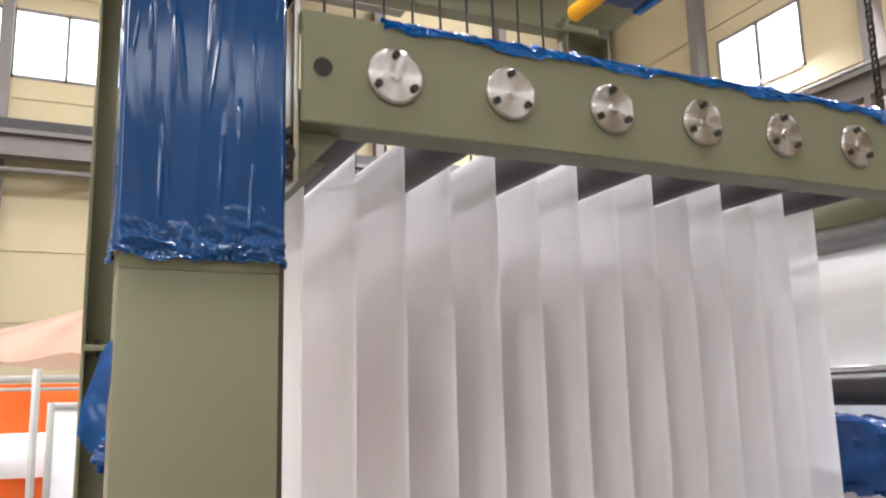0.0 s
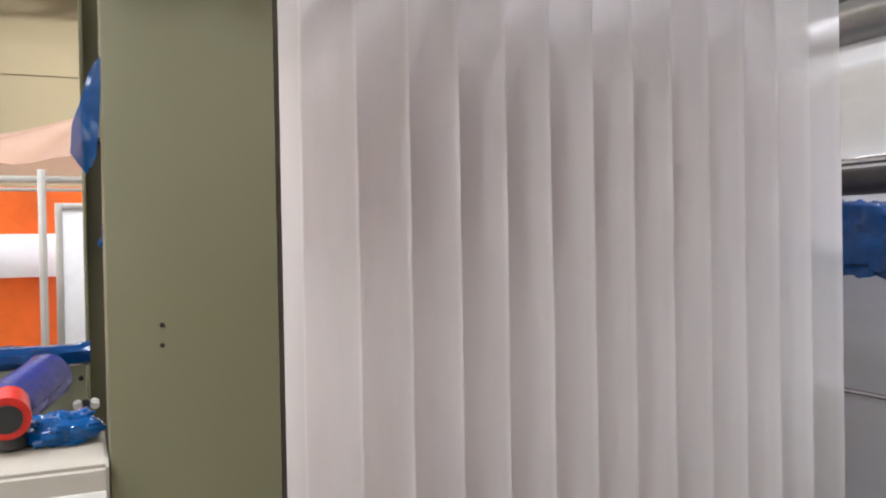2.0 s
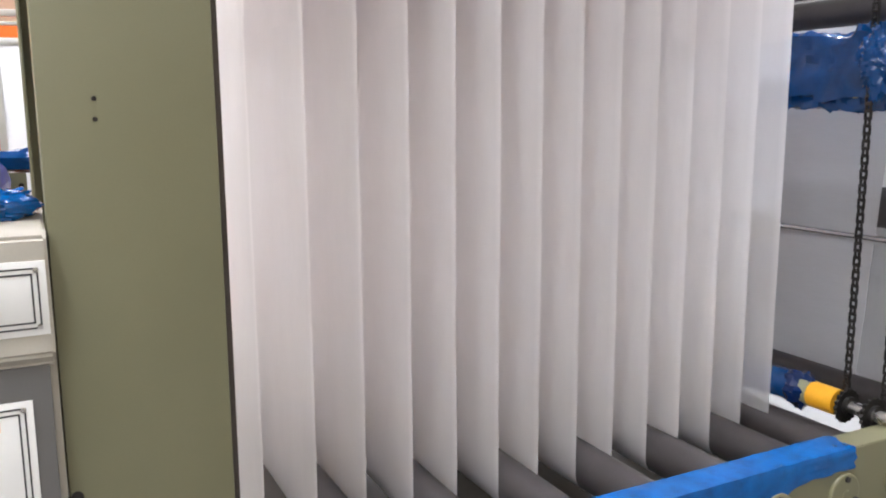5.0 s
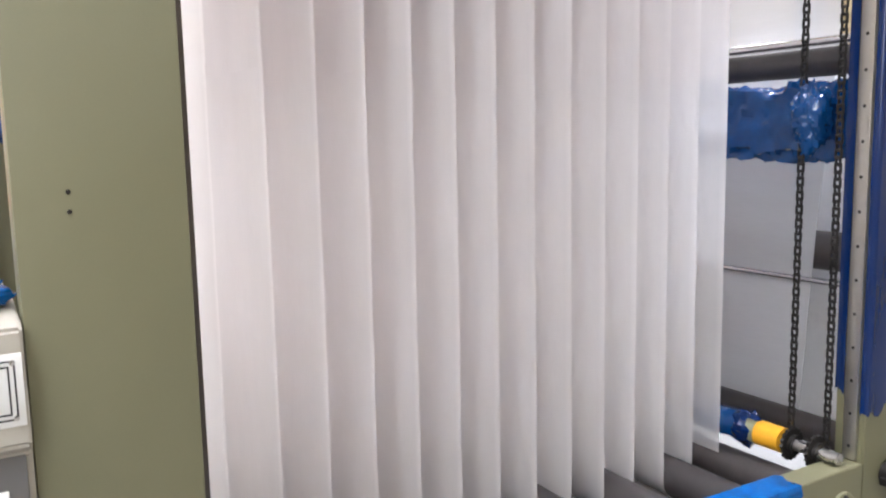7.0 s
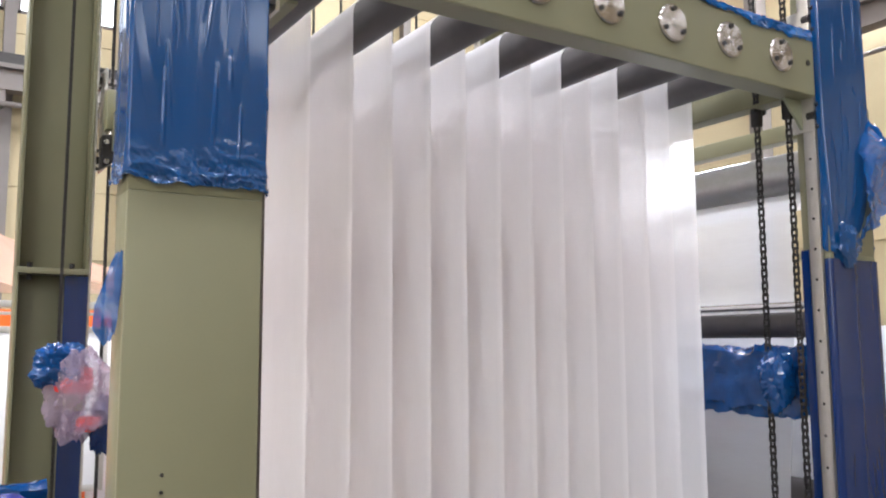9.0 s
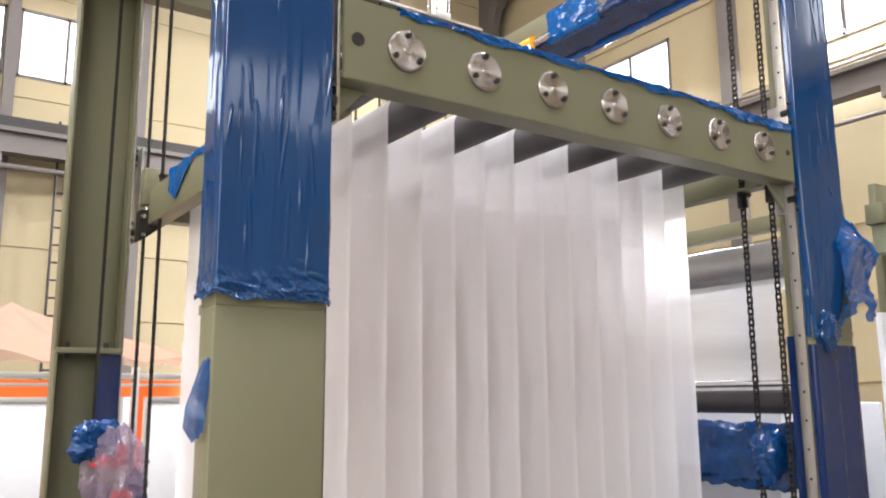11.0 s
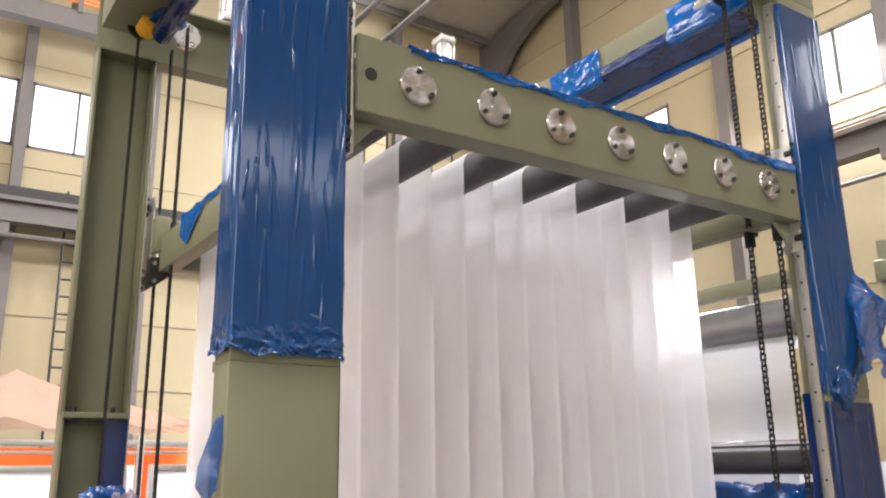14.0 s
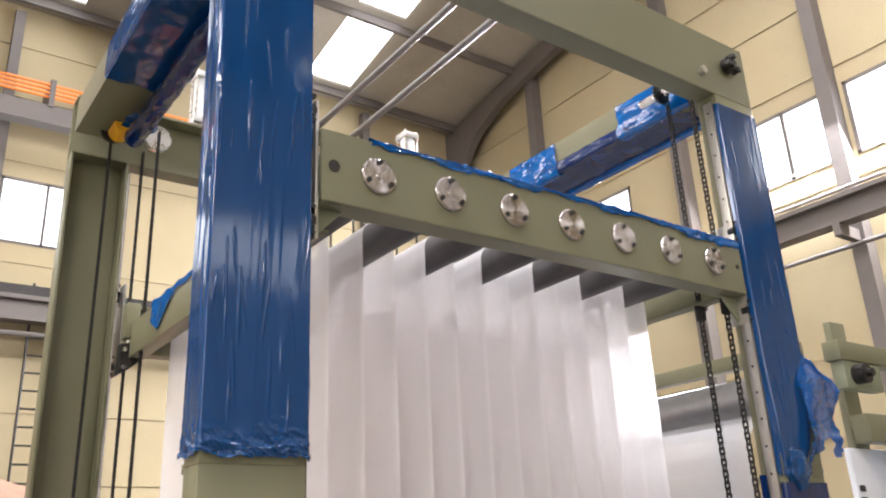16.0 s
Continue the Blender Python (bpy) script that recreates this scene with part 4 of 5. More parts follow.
beam_film(top_frame_ob, X1_ - 0.035, X1_ + 0.004, 0.2, 1.98, 0.035, 0.12, FILM_CRUMPLED_LIT, 31.0, "bright blue hem of the film", 120)
bm = bmesh.new()
def _botfilm(u, v):
    x = 0.02 + u * (1.93 + 0.05 * nz(v * 5, 2, 2))
    k = 0.002 + 0.004 * abs(nz(x * 9, v * 4, 3)) + (0.006 * abs(nz(x * 40, v * 14, 6)) if u > 0.8 else 0)
    if v < 0.5:
        lo = 0.10 + 0.24 * max(0.0, min(1.0, (u - 0.62) / 0.25)) + 0.02 * nz(x * 12, 3, 3)
        return (x, -0.003 - k, lo + (0.407 - lo) * v * 2)
    return (x, -0.003 + (v - 0.5) * 2 * 0.105, 0.407 + k)
sheet(bm, _botfilm, 120, 20)
part("film_cover", bm, FILM_CRUMPLED_LIT, bottom_ob, "glossy blue film over the front beam", smooth=40)

# ---- shafts, sprockets and small hardware ----
def sprocket(bm, x, y, z, r, t=0.012, teeth=17):
    prof = []
    for i in range(teeth * 2):
        a = math.pi * i / teeth
        rr = r * (1.06 if i % 2 else 0.92)
        prof.append((x + rr * math.cos(a), z + rr * math.sin(a)))
    v0 = [bm.verts.new((px, y - t / 2, pz)) for px, pz in prof]
    v1 = [bm.verts.new((px, y + t / 2, pz)) for px, pz in prof]
    bm.faces.new(v0), bm.faces.new(v1[::-1])
    for i in range(len(prof)):
        j = (i + 1) % len(prof)
        bm.faces.new((v0[i], v0[j], v1[j], v1[i]))


def lift_shaft(name, label, x, z, y0, y1, sprockets, collar, tube_from):
    s = empty(name, label, "drive shaft", (x, 0, z))
    bm = bmesh.new()
    tube(bm, (0, y0, 0), (0, y1, 0), 0.022, 16)
    part("shaft", bm, STEEL, s)
    for y in sprockets:
        bm = bmesh.new()
        sprocket(bm, 0, y, 0, 0.06)
        tube(bm, (0, y - 0.02, 0), (0, y + 0.02, 0), 0.035, 16)
        bmesh.ops.recalc_face_normals(bm, faces=bm.faces[:])
        part("sprocket", bm, DARK_STEEL, s)
    bm = bmesh.new()
    tube(bm, (0, collar[0], 0), (0, collar[1], 0), 0.048, 24)
    part("collar", bm, YELLOW, s, "yellow painted collar")
    bm = bmesh.new()
    tube(bm, (0, tube_from, 0), (0, y1 - 0.1, 0), 0.05, 24)
    part("sleeve", bm, DARK_GREEN, s)
    bm = bmesh.new()
    def wrapped(u, v):
        a, y = u * 2 * math.pi, tube_from + 0.06 + v * 1.2
        r = 0.053 + 0.012 * abs(nz(math.cos(a) * 2 + y * 3, y * 9, math.sin(a) * 2)) + 0.005 * abs(nz(math.cos(a) * 6, y * 24, math.sin(a) * 6))
        return (r * math.cos(a), y, r * math.sin(a))
    sheet(bm, wrapped, 28, 80)
    part("film_wrap", bm, FILM_DEEP, s, "blue film wound round the sleeve", smooth=40)
    blob_film("film_rag", FILM_NAVY, s, (0, collar[1] + 0.06, 0.0), (0.06, 0.07, 0.06), 4.0 + z, "blue film tied round the sleeve", 20, 16, 0.4)
    return s


lift_shaft("bottom_lift_shaft", "steel chain shaft with yellow collar near the floor", 2.205, 0.43, 0.03, 2.36, (0.125, 0.225), (0.255, 0.365), 0.365)
ts = empty("top_lift_shaft", "short steel chain shaft under the top frame", "drive shaft", (2.205, 0, 4.14))
bm = bmesh.new()
tube(bm, (0, -0.03, 0), (0, 0.4, 0), 0.022, 16)
part("shaft", bm, STEEL, ts)
for y in (0.115, 0.262):
    bm = bmesh.new()
    sprocket(bm, 0, y, 0, 0.06)
    tube(bm, (0, y - 0.02, 0), (0, y + 0.02, 0), 0.035, 16)
    bmesh.ops.recalc_face_normals(bm, faces=bm.faces[:])
    part("sprocket", bm, DARK_STEEL, ts)
ys = empty("yellow_sleeve", "yellow painted shaft sleeve under the rear top beam", "sleeve", (2.3, 0, 4.12))
bm = bmesh.new()
tube(bm, (0, 1.75, 0), (0, 2.2, 0), 0.05, 20)
part("sleeve", bm, YELLOW, ys)
bm = bmesh.new()
tube(bm, (0, 1.6, 0), (0, 2.38, 0), 0.022, 16)
part("shaft", bm, STEEL, ys)


def clamp_hub(parent, x, y, z, s=1.0):
    h = bmesh.new()
    tube(h, (x, y, z), (x, y - 0.035, z), 0.045 * s, 20)
    tube(h, (x, y - 0.035, z), (x, y - 0.055, z), 0.022 * s, 14)
    hub = part("clamp_hub", h, DARK_STEEL, parent, "dark steel clamping hub on the shaft end")
    for a in (80, 200, 320):
        bm = bmesh.new()
        cx, cz = x + 0.045 * s * math.cos(radians(a)), z + 0.045 * s * math.sin(radians(a))
        box(bm, cx - 0.014, cx + 0.014, y - 0.06, y - 0.01, cz - 0.014, cz + 0.014, 0.004)
        part("lug", bm, DARK_STEEL, hub)


clamp_hub(top_frame_ob, 2.435, -0.002, 0.20)
clamp_hub(near_right, 0.135, -0.002, 0.342)


def left_pulleys():
    p = empty("rear_lift_pulleys", "chain pulleys with yellow sleeve under the top frame corner", "pulley", (0, 2.16, 4.16))
    bm = bmesh.new()
    sprocket(bm, -0.13, 0.03, 0, 0.06)
    part("sprocket", bm, DARK_STEEL, p)
    bm = bmesh.new()
    tube(bm, (-0.1, -0.12, 0), (-0.1, 0.02, 0), 0.055, 20)
    part("sleeve", bm, YELLOW, p, "yellow painted sleeve")
    bm = bmesh.new()
    tube(bm, (0.11, -0.02, 0.01), (0.11, 0.02, 0.01), 0.075, 28)
    part("disc", bm, STEEL, p)
    bm = bmesh.new()
    def shaft_film(u, v):
        a, y = u * 2 * math.pi, -0.1 - v * 1.75
        r = 0.046 + 0.014 * abs(nz(math.cos(a) * 2 + y * 2, y * 5, math.sin(a) * 2)) + 0.005 * abs(nz(math.cos(a) * 5, y * 17, math.sin(a) * 5))
        return (-0.045 + r * math.cos(a), y, -0.075 + r * math.sin(a))
    sheet(bm, shaft_film, 28, 110)
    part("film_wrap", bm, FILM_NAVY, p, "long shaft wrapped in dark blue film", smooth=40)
    blob_film("film_rag", FILM, p, (-0.03, -0.12, 0.02), (0.09, 0.12, 0.06), 12.0, "rag of blue film on the shaft", 22, 16, 0.5)


left_pulleys()


def air_cylinder(x):
    c = empty("air_cylinder", "white pneumatic cylinder with square end caps on the top beam", "pneumatic cylinder", (x, REAR - 0.06, TOP1), "air cylinders")
    boxes("foot", ZINC, c, (-0.07, 0.07, -0.05, 0.05, 0, 0.02))
    bm = bmesh.new()
    tube(bm, (0, 0, 0.06), (0, 0, 0.34), 0.05, 24)
    part("barrel", bm, WHITE, c)
    for z in (0.02, 0.34):
        boxes("end_cap", ALU, c, (-0.062, 0.062, -0.062, 0.062, z, z + 0.045), bevel=0.006)
    for sx in (-0.05, 0.05):
        for sy in (-0.05, 0.05):
            bm = bmesh.new()
            tube(bm, (sx, sy, 0.02), (sx, sy, 0.4), 0.007, 8)
            part("tie_rod", bm, STEEL, c)


air_cylinder(0.41)
air_cylinder(1.95)
for i in range(9):
    bm = bmesh.new()
    x = 0.75 + 0.165 * i
    path_tube(bm, [(x, REAR - 0.2, TOP0 + 0.3), (x + 0.004, REAR - 0.2, 3.6), (x, REAR - 0.2, 2.9)], 0.008)
    tagged(link("hanging_cable", bm, DARK_STEEL), "thin black cable hanging from the rear top beam", "cable", "hanging cables")
boxes("cable_rail", ZINC, top_frame_ob, (0.6, 2.2, REAR - 0.23, REAR - 0.17, 0.3, 0.32), (0.6, 0.65, REAR - 0.2, REAR - 0.01, 0.3, 0.32), (2.15, 2.2, REAR - 0.2, REAR - 0.01, 0.3, 0.32), label="zinc plated cable rail")


# ---- the next unit of the line, behind the far columns ----
def winder():
    w = empty("web_guide_unit", "web guide unit with dark rollers and white web beside the machine", "web machine", (0, 0, 0))
    y0, y1 = 0.14, 2.30
    for y in (0.10, 2.22):
        boxes("side_plate", GREEN, w, (3.12, 3.26, y, y + 0.04, FLOOR, 2.95), bevel=0.004)
    boxes("cap_beam", GREEN, w, (2.84, 2.92, y0 + 0.02, 2.26, 2.75, 2.83), bevel=0.004, label="pale flat cross bar")
    # Only the near strip shows; the full width is added to shade the web.
    boxes("back_cover", WHITE, w, (3.06, 3.08, 0.15, 2.2, 0.2, 1.85), bevel=0.004, label="white plastic cover sheet with grey printed marks")
    for x, z, r, nm in ((2.90, 2.60, 0.10, "steel_roller"), (2.68, 1.855, 0.058, "roller"), (2.86, 1.06, 0.085, "roller"), (2.72, 0.30, 0.062, "roller")):
        bm = bmesh.new()
        tube(bm, (x, 0.2, z), (x, 2.2, z), r, 40)
        ro = part(nm, bm, DARK_ROLL if z > 2.2 else RUBBER, w, "bare steel guide roller" if z > 2.2 else "dark rubber covered roller")
        bm = bmesh.new()
        tube(bm, (x, y0, z), (x, 0.2, z), 0.02, 12)
        part("journal", bm, STEEL, ro)
        bm = bmesh.new()
        tube(bm, (x, 0.198, z), (x, 0.206, z), r + 0.004, 40)
        part("end_ring", bm, DARK_STEEL, ro)
        boxes("bearing_arm", GREEN, ro, (x - 0.03, 3.13, 2.2, 2.235, z - 0.04, z + 0.04), bevel=0.003)
    for z, r in ((1.945, 0.02), (0.945, 0.013)):
        bm = bmesh.new()
        tube(bm, (2.74, 0.22, z), (2.74, 2.2, z), r, 16)
        part("spreader_bar", bm, CHROME, w, "polished spreader bar")
    # the web comes over a wide drum-like bend and drops behind the wrapped crossbeam
    pts = [(3.4, 2.50), (3.2, 2.515), (3.02, 2.52), (2.93, 2.505), (2.86, 2.46), (2.815, 2.39), (2.79, 2.30), (2.78, 2.2), (2.775, 1.9), (2.77, 1.5), (2.766, 1.12), (2.775, 0.8), (2.787, 0.34), (2.787, 0.30), (2.81, 0.25), (3.04, 0.23)]
    bm = bmesh.new()
    fine = []
    for (xa, za), (xb, zb) in zip(pts, pts[1:]):
        for i in range(6):
            fine.append((xa + (xb - xa) * i / 6, za + (zb - za) * i / 6))
    def run(u, v):
        x, z = fine[round(u * (len(fine) - 1))]
        sag = 0.006 * nz(z * 7, v * 1.5, 3) + 0.003 * nz(z * 19, v * 2.5, 6)
        return (x - sag, WEB_Y0 - 0.02 + 0.08 * max(0.0, 2.0 - z) + v * 1.36, z)
    sheet(bm, run, len(fine) - 1, 40)
    part("web_run", bm, SHADED_WEB, w, "taut white nonwoven web over the rollers, greyed as in shade", smooth=60)
    # faint printed marks, kept as plain bars
    for i in range(4):
        boxes("print_mark", ZINC, w, (3.055, 3.059, 0.30, 0.345, 0.72 + i * 0.05, 0.75 + i * 0.05), bevel=0)


winder()
cb = empty("film_wrapped_crossbeam", "green crossbeam wrapped in crumpled blue film", "crossbeam", (2.4, 0, 1.615))
boxes("beam", DARK_GREEN, cb, (0.0, 0.12, 0.125, REAR - 0.125, -0.11, 0.11), bevel=0.006)
def _cbf(u, v):
    a = u * 2 * math.pi
    y = 0.14 + v * 2.1
    k = 0.012 + 0.035 * (1 - abs(2 * nz(math.cos(a) * 2.5, y * 5, math.sin(a) * 2.5 + 3))) * (0.6 + nz(y * 3, a, 2)) + 0.014 * (1 - abs(3 * nz(math.cos(a) * 5, y * 14, math.sin(a) * 5)))
    sx = max(-1, min(1, 1.35 * math.cos(a)))
    sz = max(-1, min(1, 1.35 * math.sin(a)))
    return (0.06 + sx * (0.06 + k), y, sz * (0.11 + k) + 0.02 * nz(y * 3, 5, 5) * (sz > 0))
bm = bmesh.new()
sheet(bm, _cbf, 40, 120)
part("film_wrap", bm, FILM_DEEP, cb, "crumpled glossy blue film", smooth=35)
blob_film("film_bulge", FILM_DEEP, cb, (-0.12, 0.245, 0.01), (0.075, 0.06, 0.115), 63.0, "blue film drawn round the hanging chain", 44, 36, 0.3)


def side_machine():
    """Green frame with a small motor further along the line."""
    g = empty("line_machine", "olive green machine frame with small motor along the line", "machine", (0, 0, 0))
    boxes("beam", GREEN, g, (2.92, 6.0, -0.03, 0.06, 2.70, 2.80), bevel=0.004)
    boxes("beam", GREEN, g, (3.05, 6.0, -0.03, 0.06, 2.30, 2.44), bevel=0.004)
    boxes("post", GREEN, g, (3.75, 3.9, -0.02, 0.05, FLOOR, 2.70), bevel=0.004)
    boxes("post", GREEN, g, (5.0, 5.15, -0.02, 0.05, FLOOR, 2.70), bevel=0.004)
    boxes("bracket", DARK_GREEN, g, (2.95, 3.3, -0.02, 0.05, 2.56, 2.70), bevel=0.006)
    for x in (3.05, 3.42):
        bm = bmesh.new()
        tube(bm, (x, -0.02, 2.63), (x, -0.08, 2.63), 0.05, 20)
        tube(bm, (x, -0.08, 2.63), (x, -0.11, 2.63), 0.02, 16)
        part("motor", bm, DARK_STEEL, g, "dark round motor")
    boxes("cover", WHITE, g, (3.0, 4.9, 0.07, 0.10, 0.6, 2.28), bevel=0.004, label="white sheet cover")
    blob_film("film_rag", FILM_CRUMPLED_LIT, g, (3.30, -0.06, 2.22), (0.08, 0.03, 0.13), 33.0, "scrap of blue film", 26, 20, 0.5)
    for z in (1.5, 2.02):
        boxes("rail", ALU, g, (2.75, 4.6, -0.32, -0.28, z, z + 0.04), bevel=0.003, label="aluminium profile rail")
    for x in (2.75, 3.6, 4.56):
        boxes("upright", ALU, g, (x, x + 0.04, -0.32, -0.28, FLOOR, 2.02), bevel=0.003, label="aluminium profile upright")
    # short row of dark printed characters, kept as plain bars
    for i in range(5):
        boxes("print_mark", LABEL_BLACK, g, (3.02, 3.07, 0.066, 0.069, 1.85 + i * 0.055, 1.88 + i * 0.055), bevel=0)


side_machine()


# ---- control box and film-wrapped arm beside the column ----
def control_box():
    x0, x1, y0, up = -0.86, -0.312, -0.02, 0.035
    c = empty("control_box", "cream and grey control pedestal with framed label plates", "control box", (0, 0, 0))
    bm = bmesh.new()
    prof = [(y0, FLOOR), (y0, 0.99 + up), (y0 - 0.02, 1.01 + up), (y0, 1.22 + up), (y0 + 0.02, 1.235 + up), (y0 + 0.3, 1.25 + up), (y0 + 0.32, 1.23 + up), (y0 + 0.32, FLOOR)]
    v0 = [bm.verts.new((x0, y, z)) for y, z in prof]
    v1 = [bm.verts.new((x1, y, z)) for y, z in prof]
    bm.faces.new(v0), bm.faces.new(v1[::-1])
    for i in range(len(prof)):
        j = (i + 1) % len(prof)
        bm.faces.new((v0[i], v0[j], v1[j], v1[i]))
    bmesh.ops.recalc_face_normals(bm, faces=bm.faces[:])
    bmesh.ops.bevel(bm, geom=bm.edges[:], offset=0.006, segments=2, affect="EDGES")
    part("body", bm, BOX_CREAM, c)
    boxes("lower_panel", BOX_GREY, c, (x0 + 0.01, x1 - 0.012, y0 - 0.012, y0 - 0.001, FLOOR + 0.05, 0.99 + up), bevel=0.003, label="grey lower panel")
    yq = y0 - 0.016
    def plate(z0, z1, xa, xb, y, lines, mat_bar):
        p = boxes("label_plate", LABEL_WHITE, c, (xa, xb, y - 0.003, y, z0, z1), bevel=0.001, label="white label plate with double black border")
        t = 0.003
        for k in (0.012, 0.022):
            boxes("border", LABEL_BLACK, p, (xa + k, xb - k, y - 0.0042, y - 0.003, z0 + k, z0 + k + t), (xa + k, xb - k, y - 0.0042, y - 0.003, z1 - k - t, z1 - k),
                  (xa + k, xa + k + t, y - 0.0042, y - 0.003, z0 + k, z1 - k), (xb - k - t, xb - k, y - 0.0042, y - 0.003, z0 + k, z1 - k), bevel=0)
        for sx in (xa + 0.016, xb - 0.016):
            for sz in (z0 + 0.016, z1 - 0.016):
                bm = bmesh.new()
                tube(bm, (sx, y - 0.006, sz), (sx, y - 0.003, sz), 0.005, 10)
                part("screw", bm, STEEL, p)
        for (a, b, zz, hh) in lines:
            boxes("print_bar", mat_bar, p, (a, b, y - 0.0042, y - 0.003, zz, zz + hh), bevel=0)
    plate(1.083, 1.217, -0.62, x1 - 0.006, yq, [(-0.435, -0.398, 1.158, 0.02), (-0.435, -0.398, 1.122, 0.02), (-0.49, -0.452, 1.14, 0.03)], LABEL_BLACK)
    plate(0.66, 0.965, -0.62, x1 - 0.045, y0 - 0.013, [(-0.56, x1 - 0.10, 0.915, 0.022)], YELLOW)
    st = empty("signal_lamp", "red and black signal lamp lying on the control box", "signal lamp", (-0.475, 0.1, 1.282))
    bm = bmesh.new()
    tube(bm, (0, -0.05, 0.06), (0, 0.02, 0.075), 0.04, 24, 0.035)
    part("rim", bm, RED, st)
    bm = bmesh.new()
    tube(bm, (0, -0.056, 0.059), (0, -0.05, 0.06), 0.026, 24)
    part("lens", bm, LABEL_BLACK, st)
    bm = bmesh.new()
    tube(bm, (0, 0, 0.0), (0, 0, 0.05), 0.03, 16)
    part("foot", bm, LABEL_BLACK, st)
    tagged(blob_film("film_bundle", FILM_CRUMPLED_LIT, None, (-0.385, 0.13, 1.30), (0.065, 0.055, 0.032), 41.0, ""), "crumpled blue film bundle lying on the control box", "plastic film")


control_box()


def side_unit():
    u = empty("side_frame", "grey-green side frame with blue wrapped rail behind the control box", "machine frame", (0, 0, 0))
    boxes("plate", DARK_GREEN, u, (-1.6, -0.33, 0.92, 0.95, FLOOR, 1.31), bevel=0.004)
    for x, z in ((-0.42, 1.275), (-0.345, 1.275), (-0.345, 1.20)):
        bm = bmesh.new()
        tube(bm, (x, 0.918, z), (x, 0.921, z), 0.007, 10)
        part("bolt", bm, DARK_STEEL, u)
    for x, mat_, nm_ in ((-0.355, LABEL_WHITE, "knob"), (-0.312, LABEL_WHITE, "knob"), (-0.334, LABEL_BLACK, "knob")):
        bm = bmesh.new()
        tube(bm, (x, 0.918, 1.205), (x, 0.885, 1.205), 0.013, 16)
        tube(bm, (x, 0.885, 1.205), (x, 0.872, 1.205), 0.009, 16)
        part(nm_, bm, mat_, u)
    boxes("bracket", ZINC, u, (-0.39, -0.315, 0.90, 0.918, 1.165, 1.185), bevel=0.002)
    boxes("valve", DARK_STEEL, u, (-0.375, -0.335, 0.87, 0.90, 1.03, 1.165), bevel=0.006)
    def f(a, b):
        th = a * 2 * math.pi
        x = -1.6 + b * 1.28
        k = 0.02 + 0.014 * abs(nz(math.cos(th) * 2, x * 11, math.sin(th) * 2)) + 0.006 * abs(nz(math.cos(th) * 7, x * 30, math.sin(th) * 7))
        return (x, 0.935 + math.cos(th) * (0.012 + k), 1.342 + math.sin(th) * (0.006 + k))
    bm = bmesh.new()
    sheet(bm, f, 20, 90)
    part("film_wrap", bm, FILM_DEEP, u, "crinkled blue film round the rail", smooth=35)
    a = empty("film_wrapped_roller", "roller wrapped in creased violet-blue film", "roller", (0, 0, 0))
    def g(s, t):
        p = Vector((-0.71, 0.18, 1.16)).lerp(Vector((-0.425, 0.84, 1.30)), t)
        th = s * 2 * math.pi
        k = 0.062 + 0.006 * abs(nz(math.cos(th) * 3, t * 9, math.sin(th) * 3))
        ax = Vector((0.30, 0.68, 0.17)).normalized()
        e1 = ax.cross(Vector((0, 0, 1))).normalized()
        e2 = ax.cross(e1)
        return p + e1 * math.cos(th) * k + e2 * math.sin(th) * k
    bm = bmesh.new()
    sheet(bm, g, 28, 40)
    bmesh.ops.holes_fill(bm, edges=bm.edges[:], sides=0)
    part("wrapping", bm, PURPLE_FILM, a, smooth=40)
    bm = bmesh.new()
    tube(bm, (-0.71, 0.18, 1.16), (-0.425, 0.84, 1.30), 0.05, 20)
    part("core", bm, DARK_STEEL, a)
    c = empty("chain_tensioner", "chain tensioner wrapped in blue film and a clear plastic bag", "chain tensioner", (0, 0, 0))
    boxes("bracket", DARK_GREEN, c, (-0.16, -0.03, 2.12, 2.283, 1.49, 1.56), bevel=0.004)
    boxes("bag_content", RED, c, (-0.16, 0.0, 2.05, 2.11, 1.57, 1.68), (-0.06, 0.05, 2.05, 2.11, 1.40, 1.47), bevel=0.02, label="red object inside the bag")
    blob_film("film_bag", FILM_DEEP, c, (-0.135, 2.10, 1.69), (0.10, 0.075, 0.095), 51.0, "crumpled blue film", 48, 40, 0.45)
    blob_film("film_bag", FILM_NAVY, c, (0.05, 2.09, 1.42), (0.045, 0.05, 0.12), 58.0, "crumpled blue film", 40, 34, 0.45)
    blob_film("clear_bag", CLEAR_BAG, c, (-0.05, 2.07, 1.56), (0.125, 0.08, 0.175), 55.0, "clear creased plastic bag", 56, 44, 0.45)


side_unit()


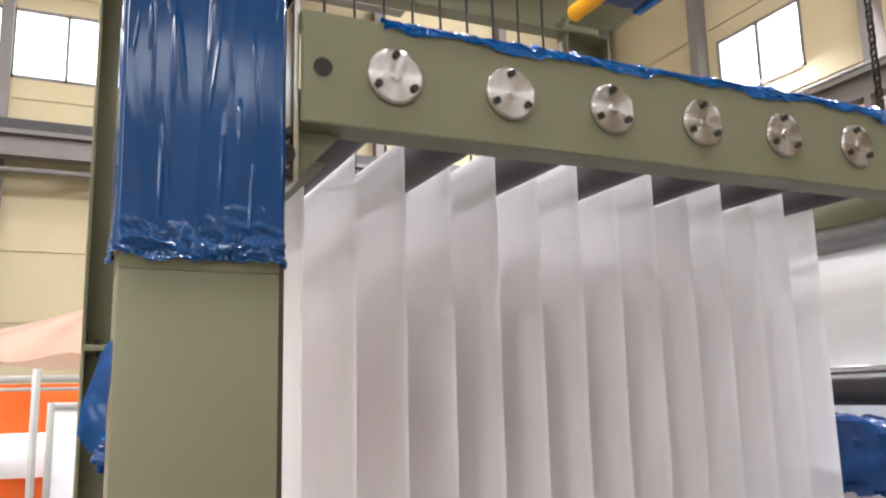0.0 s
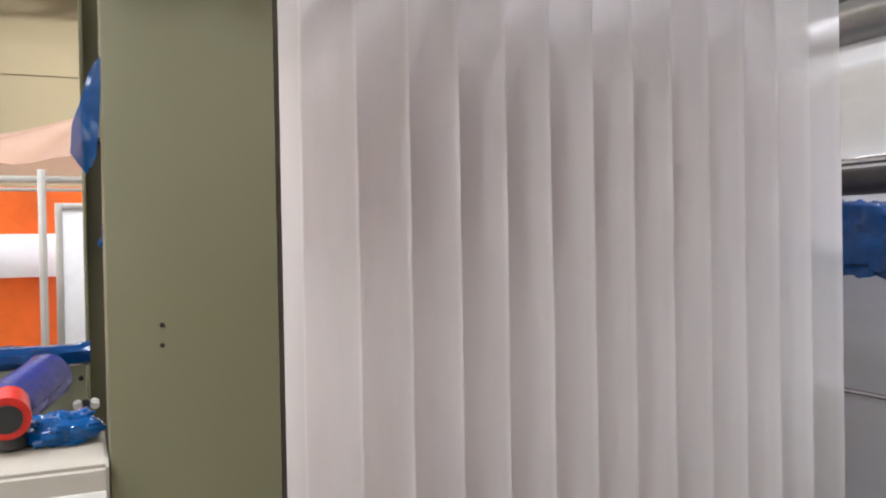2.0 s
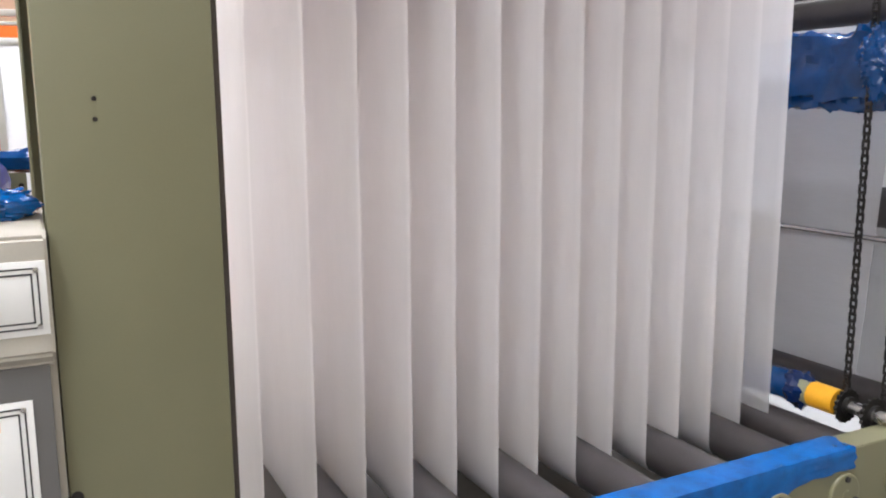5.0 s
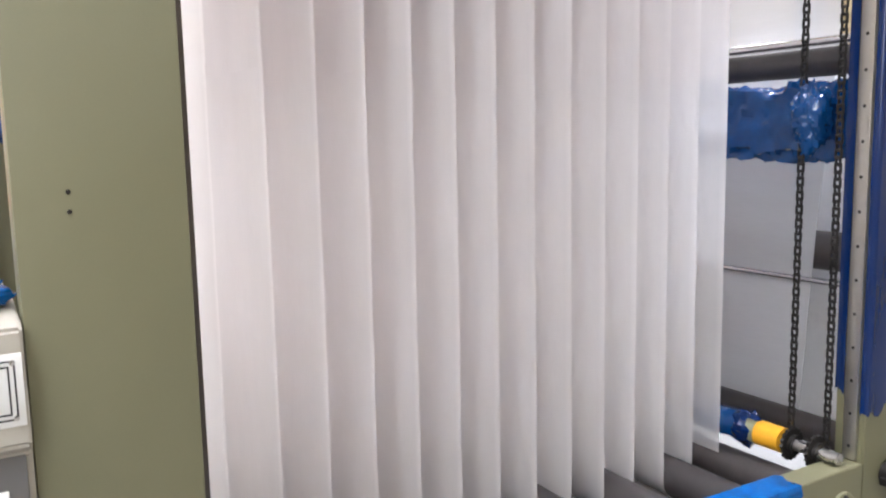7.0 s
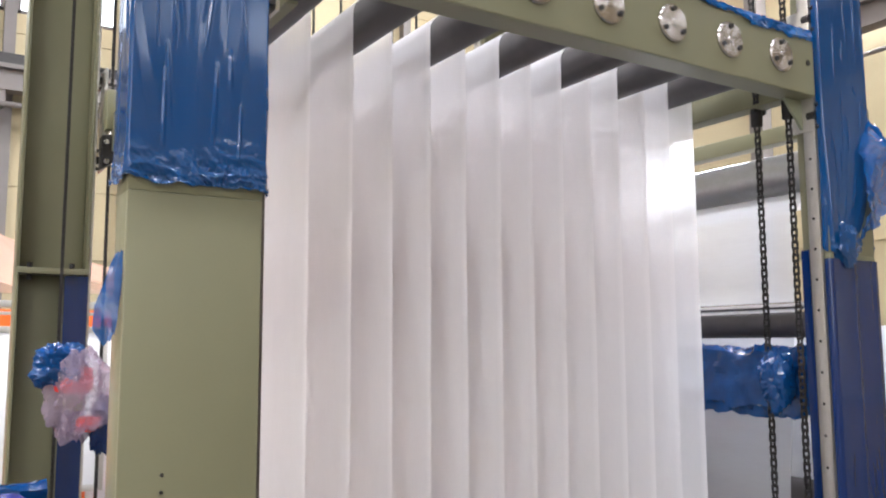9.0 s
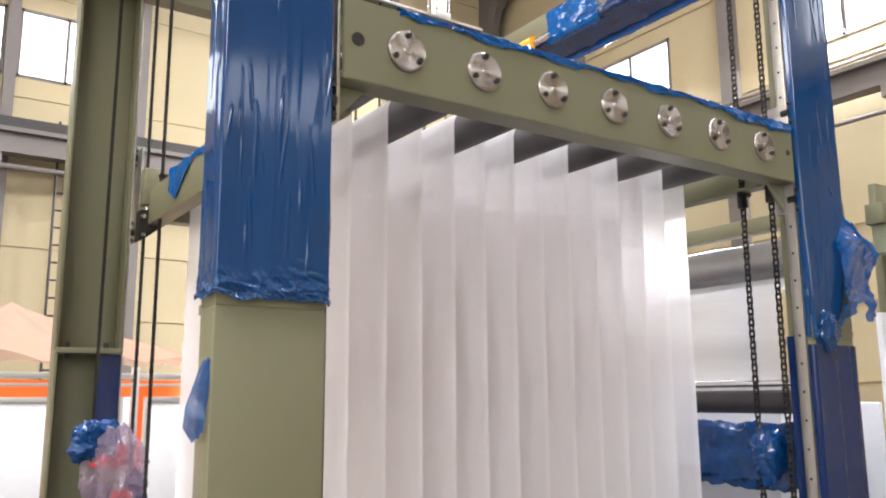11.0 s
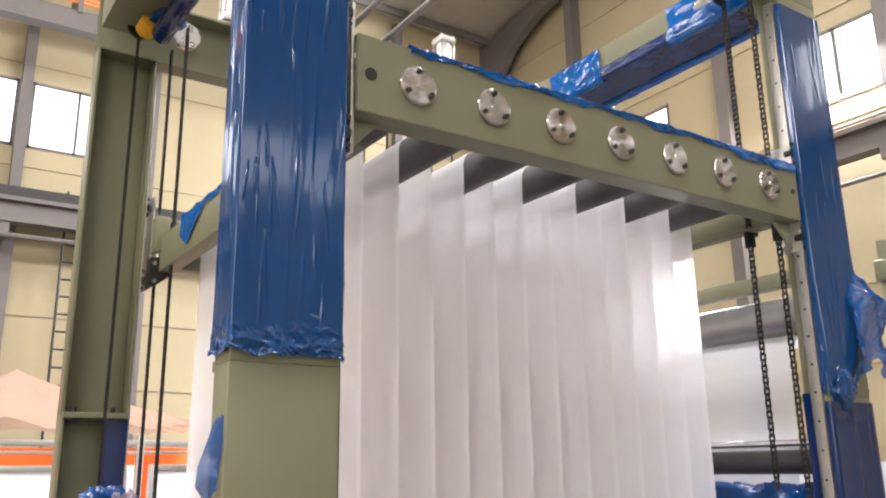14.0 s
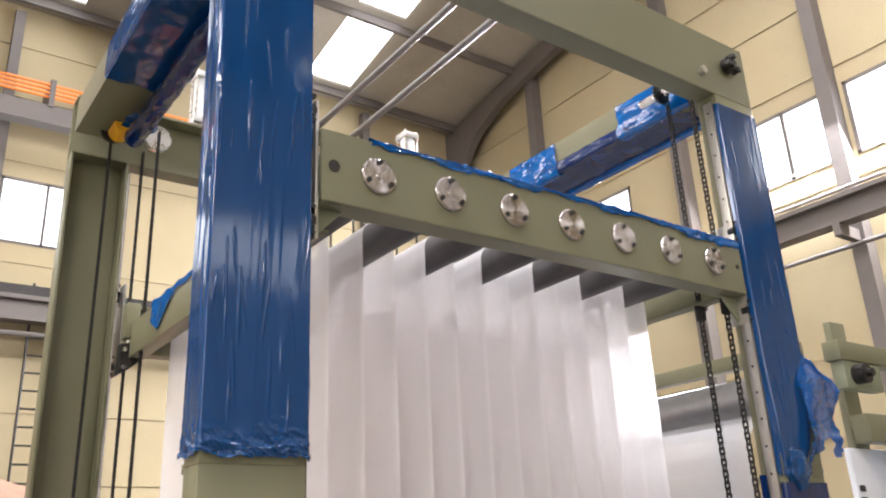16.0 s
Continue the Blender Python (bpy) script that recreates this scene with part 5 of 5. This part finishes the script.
# ---- fence and covered goods at the back ----
def fence():
    fe = empty("safety_fence", "aluminium profile safety fence with white panels", "fence", (0, 3.9, 0))
    for x in (-2.6, -1.55, -0.53, 0.45, 1.4, 2.4):
        boxes("post", ALU, fe, (x, x + 0.045, -0.022, 0.022, FLOOR, 2.10), (x + 0.018, x + 0.027, -0.026, 0.026, FLOOR, 2.10), bevel=0.002)
    boxes("top_rail", ALU, fe, (-2.6, 2.44, -0.02, 0.02, 2.02, 2.06), bevel=0.002)
    boxes("top_rail", ALU, fe, (-2.6, 2.44, -0.018, 0.018, 1.97, 1.99), bevel=0.002)
    for x in (-2.5, -0.44, 0.54, 1.5):
        d = boxes("door", WHITE, fe, (x + 0.04, x + 0.80, -0.012, 0.0, 0.9, 1.86), bevel=0.002, label="white hinged panel with aluminium frame")
        boxes("door_frame", ALU, d, (x, x + 0.04, -0.02, 0.02, 0.86, 1.9), (x + 0.8, x + 0.84, -0.02, 0.02, 0.86, 1.9), (x + 0.04, x + 0.8, -0.02, 0.02, 1.86, 1.9), (x + 0.04, x + 0.8, -0.02, 0.02, 0.86, 0.9), bevel=0.002)


fence()


def tent():
    t = empty("covered_goods", "tall goods under peach plastic cover and orange tarpaulins", "covered goods", (-0.2, 5.0, 0))
    def f(u, v):
        a = u * 2 * math.pi
        r = v
        sx, sy = max(-1, min(1, 1.3 * math.cos(a))), max(-1, min(1, 1.3 * math.sin(a)))
        z = 2.62 - 0.42 * r ** 0.8 - 0.05 * r * abs(nz(a * 3, r * 2, 1)) + 0.03 * r * math.sin(a * 14)
        return (sx * 1.25 * r, sy * 0.8 * r, z)
    bm = bmesh.new()
    sheet(bm, f, 84, 16)
    part("plastic_cover", bm, PLASTIC, t, "creased translucent peach plastic cover", smooth=30)
    def g(u, v):
        a = u * 2 * math.pi
        sx, sy = max(-1, min(1, 1.3 * math.cos(a))), max(-1, min(1, 1.3 * math.sin(a)))
        k = 1 + 0.04 * nz(a * 4, v * 2, 4) + 0.02 * math.sin(a * 16 + 3 * v)
        return (sx * 1.2 * k, sy * 0.75 * k, FLOOR + v * (2.02 - FLOOR))
    bm = bmesh.new()
    sheet(bm, g, 96, 20)
    part("tarpaulin", bm, ORANGE, t, "creased orange tarpaulin", smooth=40)
    boxes("banner", WHITE, t, (-0.9, -0.15, -0.82, -0.80, 1.45, 1.72), bevel=0.002, label="white board on the tarpaulin")
    boxes("banner", WHITE, t, (0.55, 0.75, -0.82, -0.80, 0.3, 1.9), bevel=0.002, label="grey-white strip on the tarpaulin")


tent()


def motions():
    walk(carriage, [(t, pose(0, 0, z)) for t, z in LIFT])


motions()
